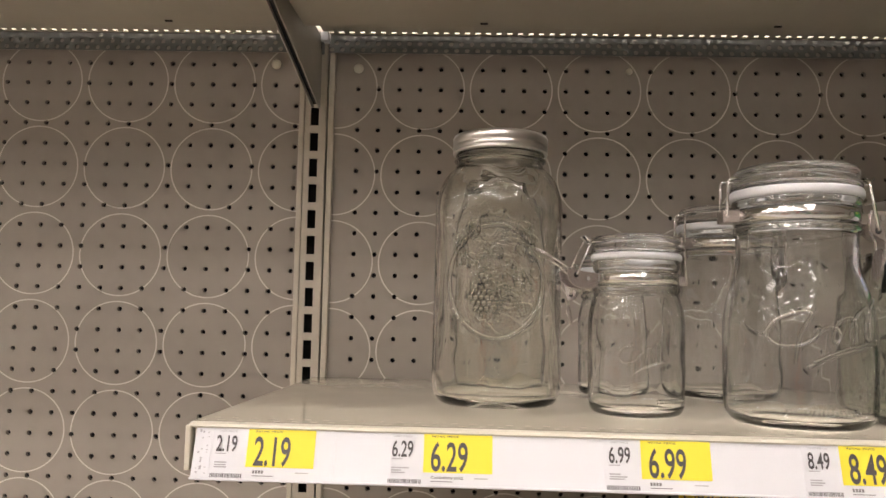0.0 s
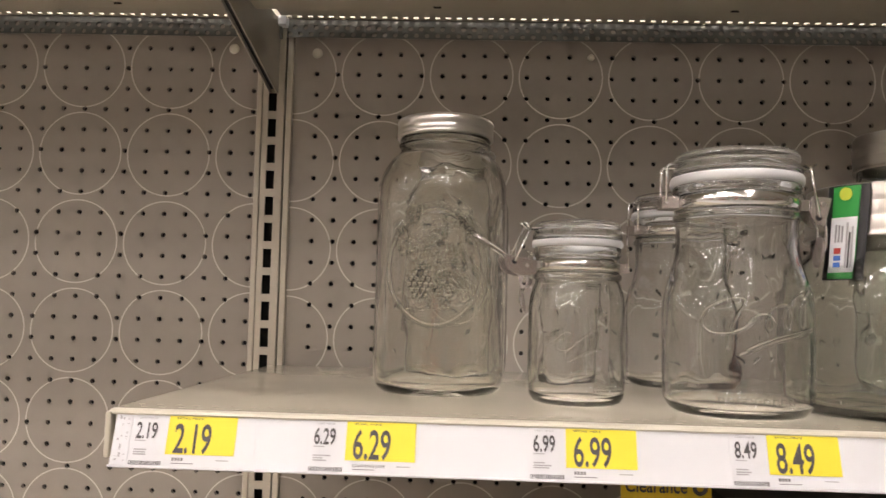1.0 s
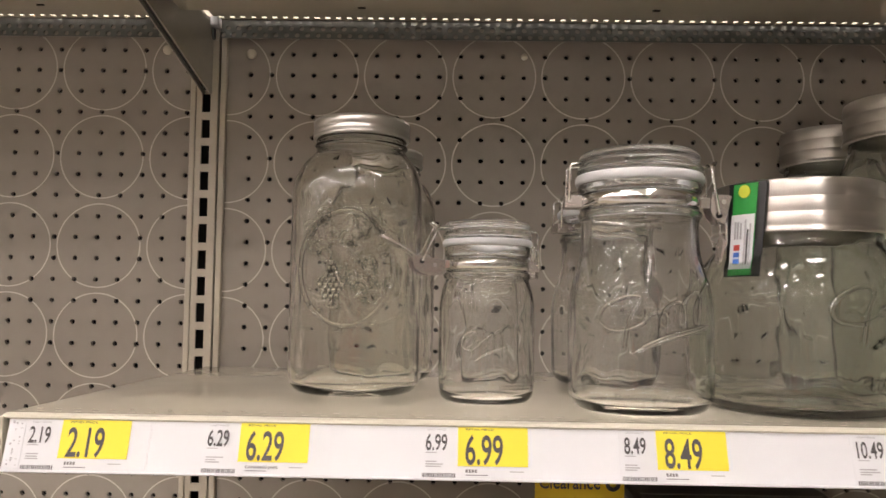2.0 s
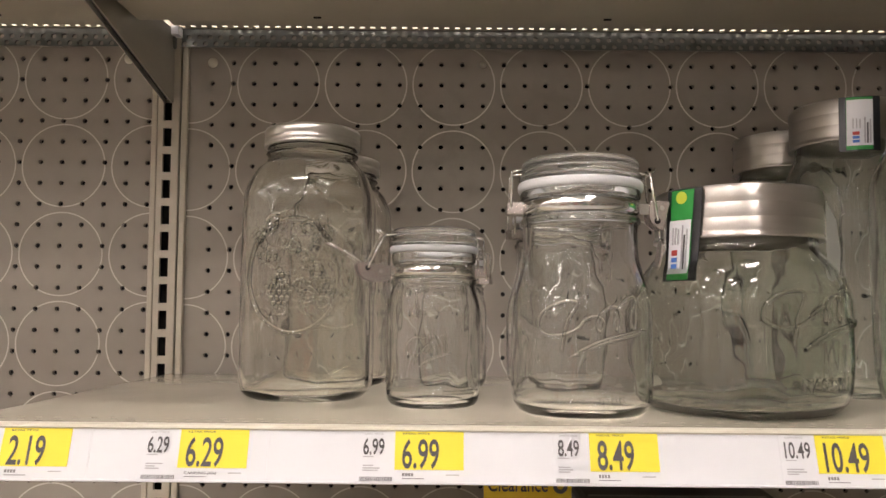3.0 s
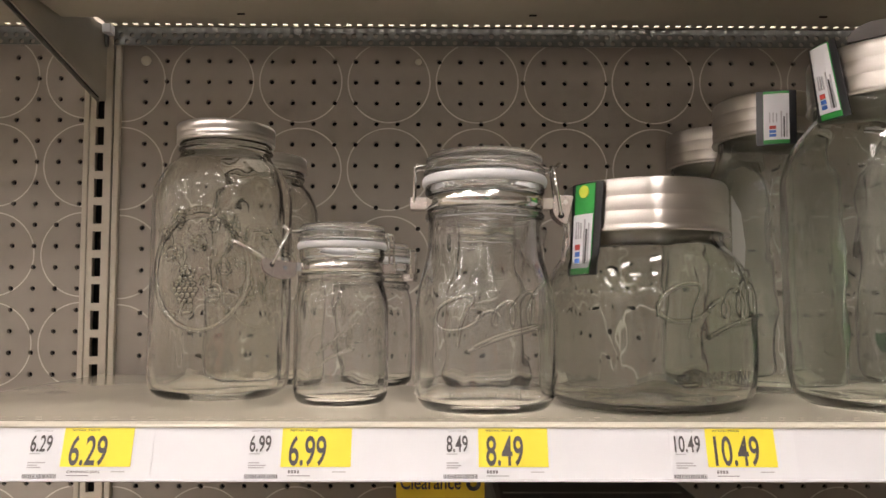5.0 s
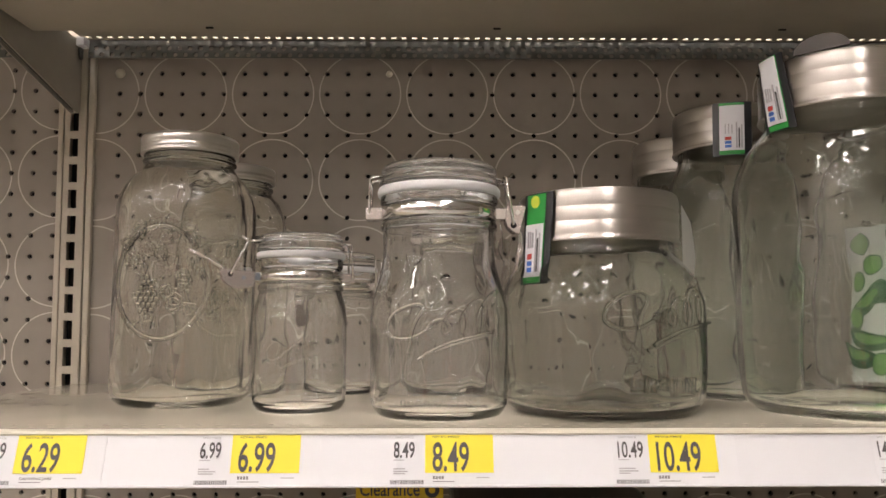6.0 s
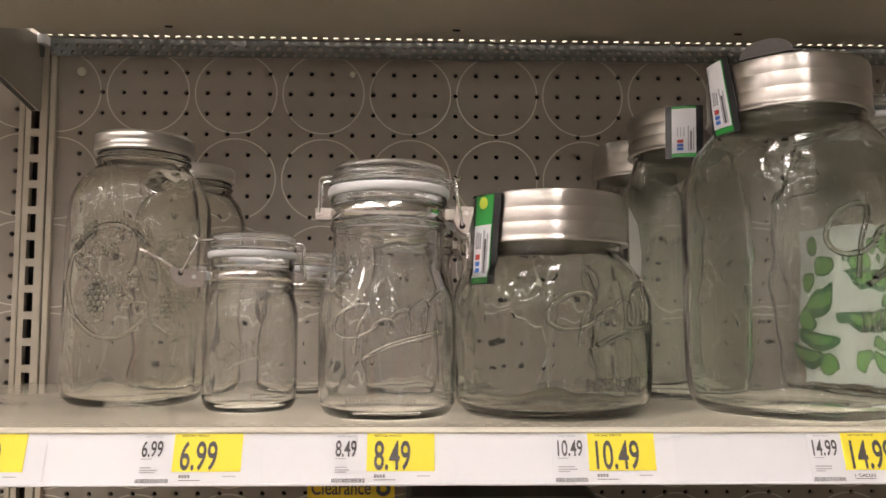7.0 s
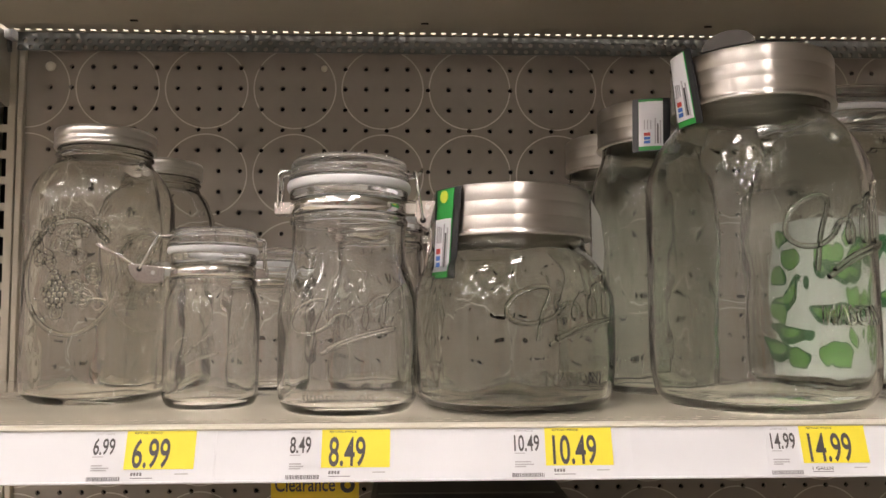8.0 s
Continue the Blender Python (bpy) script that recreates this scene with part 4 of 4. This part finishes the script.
SLIM = [(0.034, 0.0, 2.2), (0.045, 0.0008, 2.4), (0.0515, 0.006, 2.6), (0.0545, 0.016, 2.8), (0.0550, 0.05, 2.9), (0.0550, 0.175, 2.9), (0.0545, 0.195, 2.6), (0.0515, 0.212, 2.2), (0.0480, 0.224, 2.0),
        (0.0465, 0.232, 2.0), (0.0465, 0.255, 2.0), (0.0465, 0.268, 2.0)]


def foot_beads(outer, count, jar, mat):
    """Stippled bearing ring under the jar."""
    bm = bmesh.new()
    r = outer[1][0]
    for k in range(count):
        a = 2 * math.pi * k / count
        q = sq_radius(a, r, 2.35)
        tube([(q * math.cos(a), q * math.sin(a), 0.0012), (q * 1.07 * math.cos(a), q * 1.07 * math.sin(a), 0.0028)], 0.0010, 5, False, bm)
    part("bearing_ring", bm, mat, jar, "stippled glass foot", True).visible_shadow = False


def squat_jar(x, y, rz):
    jar = thing("storage_jar", "squat wide glass storage jar with a brushed steel lid", "glass jar", on_shelf(x, y, rz, 0.99, 0.99), "steel-lidded jars")
    glass_body(SQUAT, 0.0036, 0.0060, jar, M_GLASS_OLIVE, waves=1.2)
    steel_lid(jar, 0.0640, 0.1325, 0.1720)
    foot_beads(SQUAT, 90, jar, M_GLASS_OLIVE)
    flourish(SQUAT, 0.0, 0.072, 0.088, 0.046, 0.0018, jar, M_GLASS_OLIVE)
    raised_word(SQUAT, "MASON", 0.004, 0.021, 0.048, 0.010, jar, M_GLASS_OLIVE)
    hang_tag(jar, 0.0645, -90 - rz - 60, 0.100, 0.1705, 0.024, 5, False)
    th = math.radians(-90 - rz + 72)
    film = bmesh.new()
    quad = [(0.066, 0.165), (0.073, 0.15), (0.0755, 0.125), (0.074, 0.102), (0.066, 0.104)]
    lo = [film.verts.new((q * math.cos(th), q * math.sin(th), h)) for q, h in quad]
    hi = [film.verts.new((q * math.cos(th) - 0.0006 * math.sin(th), q * math.sin(th) + 0.0006 * math.cos(th), h)) for q, h in quad]
    film.faces.new(lo)
    film.faces.new(hi[::-1])
    for k in range(5):
        film.faces.new((lo[k], hi[k], hi[(k + 1) % 5], lo[(k + 1) % 5]))
    part("film_flap", film, M_FILM, jar, "cloudy plastic flap").visible_shadow = False


def gallon_jar(x, y, rz):
    jar = thing("storage_jar", "one-gallon glass storage jar with a brushed steel lid", "glass jar", on_shelf(x, y, rz, 0.978, 0.992), "steel-lidded jars")
    glass_body(GALLON, 0.0040, 0.0070, jar, M_GLASS_GREEN, waves=0.75)
    steel_lid(jar, 0.0640, 0.2370, 0.2775)
    foot_beads(GALLON, 110, jar, M_GLASS_GREEN)
    flourish(GALLON, 0.0, 0.128, 0.092, 0.064, 0.0021, jar, M_GLASS_GREEN)
    raised_word(GALLON, "MASON", 0.006, 0.064, 0.062, 0.015, jar, M_GLASS_GREEN)
    hang_tag(jar, 0.0645, -90 - rz - 70, 0.2215, 0.2845, 0.024, -10, True, (0.09, 0.97))


def slim_jar(x, y, rz, tag):
    state = "with paper tag" if tag else "behind others"
    jar = thing("storage_jar", "tall slim glass storage jar and steel lid, %s" % state, "glass jar", on_shelf(x, y, rz), "steel-lidded jars")
    glass_body(SLIM, 0.0034, 0.0060, jar, M_GLASS_GREEN, waves=1.3)
    steel_lid(jar, 0.0505, 0.2350, 0.2745)
    if tag:
        hang_tag(jar, 0.051, -90 - rz - 16, 0.2235, 0.2735, 0.026, 1, False, (0.09, 0.93))


INSERTED = [(0.058, 0.0, 2.2), (0.078, 0.0008, 2.4), (0.087, 0.007, 2.6), (0.0925, 0.020, 2.7), (0.0935, 0.05, 2.8), (0.0935, 0.185, 2.8), (0.0915, 0.205, 2.7), (0.0830, 0.228, 2.3), (0.0745, 0.243, 2.0),
            (0.0715, 0.252, 2.0), (0.0735, 0.256, 2.0), (0.0735, 0.260, 2.0), (0.0705, 0.263, 2.0), (0.0705, 0.278, 2.0)]


def insert_jar(x, y, rz):
    """Large lidded jar with a printed card standing inside it."""
    jar = thing("insert_jar", "large lidded glass jar holding a card printed with cucumbers", "glass jar", on_shelf(x, y, rz))
    glass_body(INSERTED, 0.0034, 0.006, jar, M_GLASS_GREEN)
    clip_lid(jar, 0.0760, 0.285, 0.3040, 0.0745, 0.2782, 0.2840, M_GLASS_GREEN)

    def wrap(s, h, out):
        th = -math.pi / 2 + s / 0.083
        q = sq_radius(th, 0.083, 2.7) + out
        return (q * math.cos(th), q * math.sin(th), h)

    def patch(pts, out, name, mat, parent, label=""):
        n = len(pts)
        cs, ch = sum(p[0] for p in pts) / n, sum(p[1] for p in pts) / n
        verts = [wrap(cs, ch, out)]
        faces = []
        rings = (0.2, 0.4, 0.6, 0.8, 1.0)
        for rr in rings:
            verts += [wrap(cs + (p[0] - cs) * rr, ch + (p[1] - ch) * rr, out) for p in pts]
        for k in range(n):
            j = (k + 1) % n
            faces.append((0, 1 + k, 1 + j))
            for q in range(len(rings) - 1):
                a = 1 + q * n
                faces.append((a + k, a + n + k, a + n + j, a + j))
        return part(name, mesh_of(name, verts, faces, mat), mat, parent, label)
    verts, faces = [], []
    for z in (0.0135, 0.168):
        for layer in (0.0, 0.0006):
            verts += [wrap(-0.115 + 0.23 * k / 40, z, -layer) for k in range(41)]
    for k in range(40):
        faces += [(k, k + 1, 82 + k + 1, 82 + k), (41 + k, 123 + k, 123 + k + 1, 41 + k + 1), (k, 41 + k, 41 + k + 1, k + 1), (82 + k, 82 + k + 1, 123 + k + 1, 123 + k)]
    card = part("insert_card", mesh_of("insert_card", verts, faces, M_CARD), M_CARD, jar, "white card printed with cucumber slices")
    rnd = random.Random(21)
    for k in range(32):
        s, h = -0.108 + 0.216 * ((k * 0.7549) % 1.0), 0.022 + 0.135 * ((k * 0.5698 + 0.11) % 1.0)
        t = rnd.uniform(-0.5, 0.9)
        if k % 5 > 1:
            a, b = 0.0088, 0.0092
            disc = [(s + a * 1.15 * math.cos(q), h + b * 1.15 * math.sin(q)) for q in (2 * math.pi * j / 16 for j in range(16))]
            patch(disc, 0.0008, "cucumber_rind", M_CUC_D, card)
            patch([(s + (p[0] - s) * 0.86, h + (p[1] - h) * 0.86) for p in disc], 0.0013, "cucumber_slice", M_CUC_L, card)
        else:
            ln, wd = 0.026, 0.0098
            out = []
            for j in range(26):
                q = 2 * math.pi * j / 26
                u, v = ln * math.cos(q), wd * math.sin(q) + 0.006 * math.cos(q) ** 2
                out.append((s + u * math.cos(t) - v * math.sin(t), h + u * math.sin(t) + v * math.cos(t)))
            patch(out, 0.0008, "cucumber", M_CUC_D, card)
            patch([(s + (p[0] - s) * 0.66, h + 0.0020 + (p[1] - h) * 0.5) for p in out], 0.0013, "cucumber_flesh", M_CUC_L, card)


mason_jar(0.2050, -0.254, -4)
mason_jar(0.211, -0.122, 9)
small_clip_jar(0.3147, -0.3040, 18, True)
small_clip_jar(0.3290, -0.1400, -20, False)
large_clip_jar(0.4280, -0.3400, 180, True)
large_clip_jar(0.4420, -0.1300, 200, False)
squat_jar(0.5568, -0.3185, 27)
gallon_jar(0.7557, -0.3280, 24)
slim_jar(0.7117, -0.1950, 12, True)
slim_jar(0.7050, -0.0640, 0, False)
insert_jar(0.9350, -0.1320, 0)


# ---- below the shelf ----
def below():
    s = thing("base_shelf", "cream steel shelf below the jars", "shelf")
    part("deck", box(-0.003, 1.205, -0.43, -0.007, 1.02, 1.034, 0.001), M_CREAM, s)
    sign = thing("clearance_sign", "yellow clearance sign card standing below the shelf", "sign")
    part("card", box(0.358, 0.432, -0.2705, -0.2695, 1.036, 1.2815), M_SIGN, sign)
    flat_text("lettering", "Clearance", 0.3615, -0.2712, 1.2655, 0.0505, 0.0125, M_INK, sign)
    verts, faces = lathe([(0.0028, 0.0), (0.0062, 0.0), (0.0062, 0.0004), (0.0028, 0.0004)], 24)
    part("arrow_mark", mesh_of("arrow_mark", verts, faces, M_INK), M_INK, sign, m=pose(0.4225, -0.2712, 1.2705, 90, 0, 0))
    part("base", box(0.36, 0.43, -0.285, -0.255, 1.034, 1.040, 0.001), M_BLACK, sign)
    p = thing("boxed_goods", "dark shrink-wrapped package with a small red mark", "package")
    part("wrap", box(0.440, 0.612, -0.33, -0.12, 1.0345, 1.2600, 0.006), M_PACK, p)
    part("red_mark", box(0.517, 0.533, -0.30, -0.285, 1.2602, 1.2608), M_RED, p)
    part("pale_print", box(0.448, 0.600, -0.262, -0.258, 1.2602, 1.2606), M_FAINT, p)
    part("pale_print", box(0.53, 0.592, -0.305, -0.297, 1.2602, 1.2606), M_FAINT, p)


below()
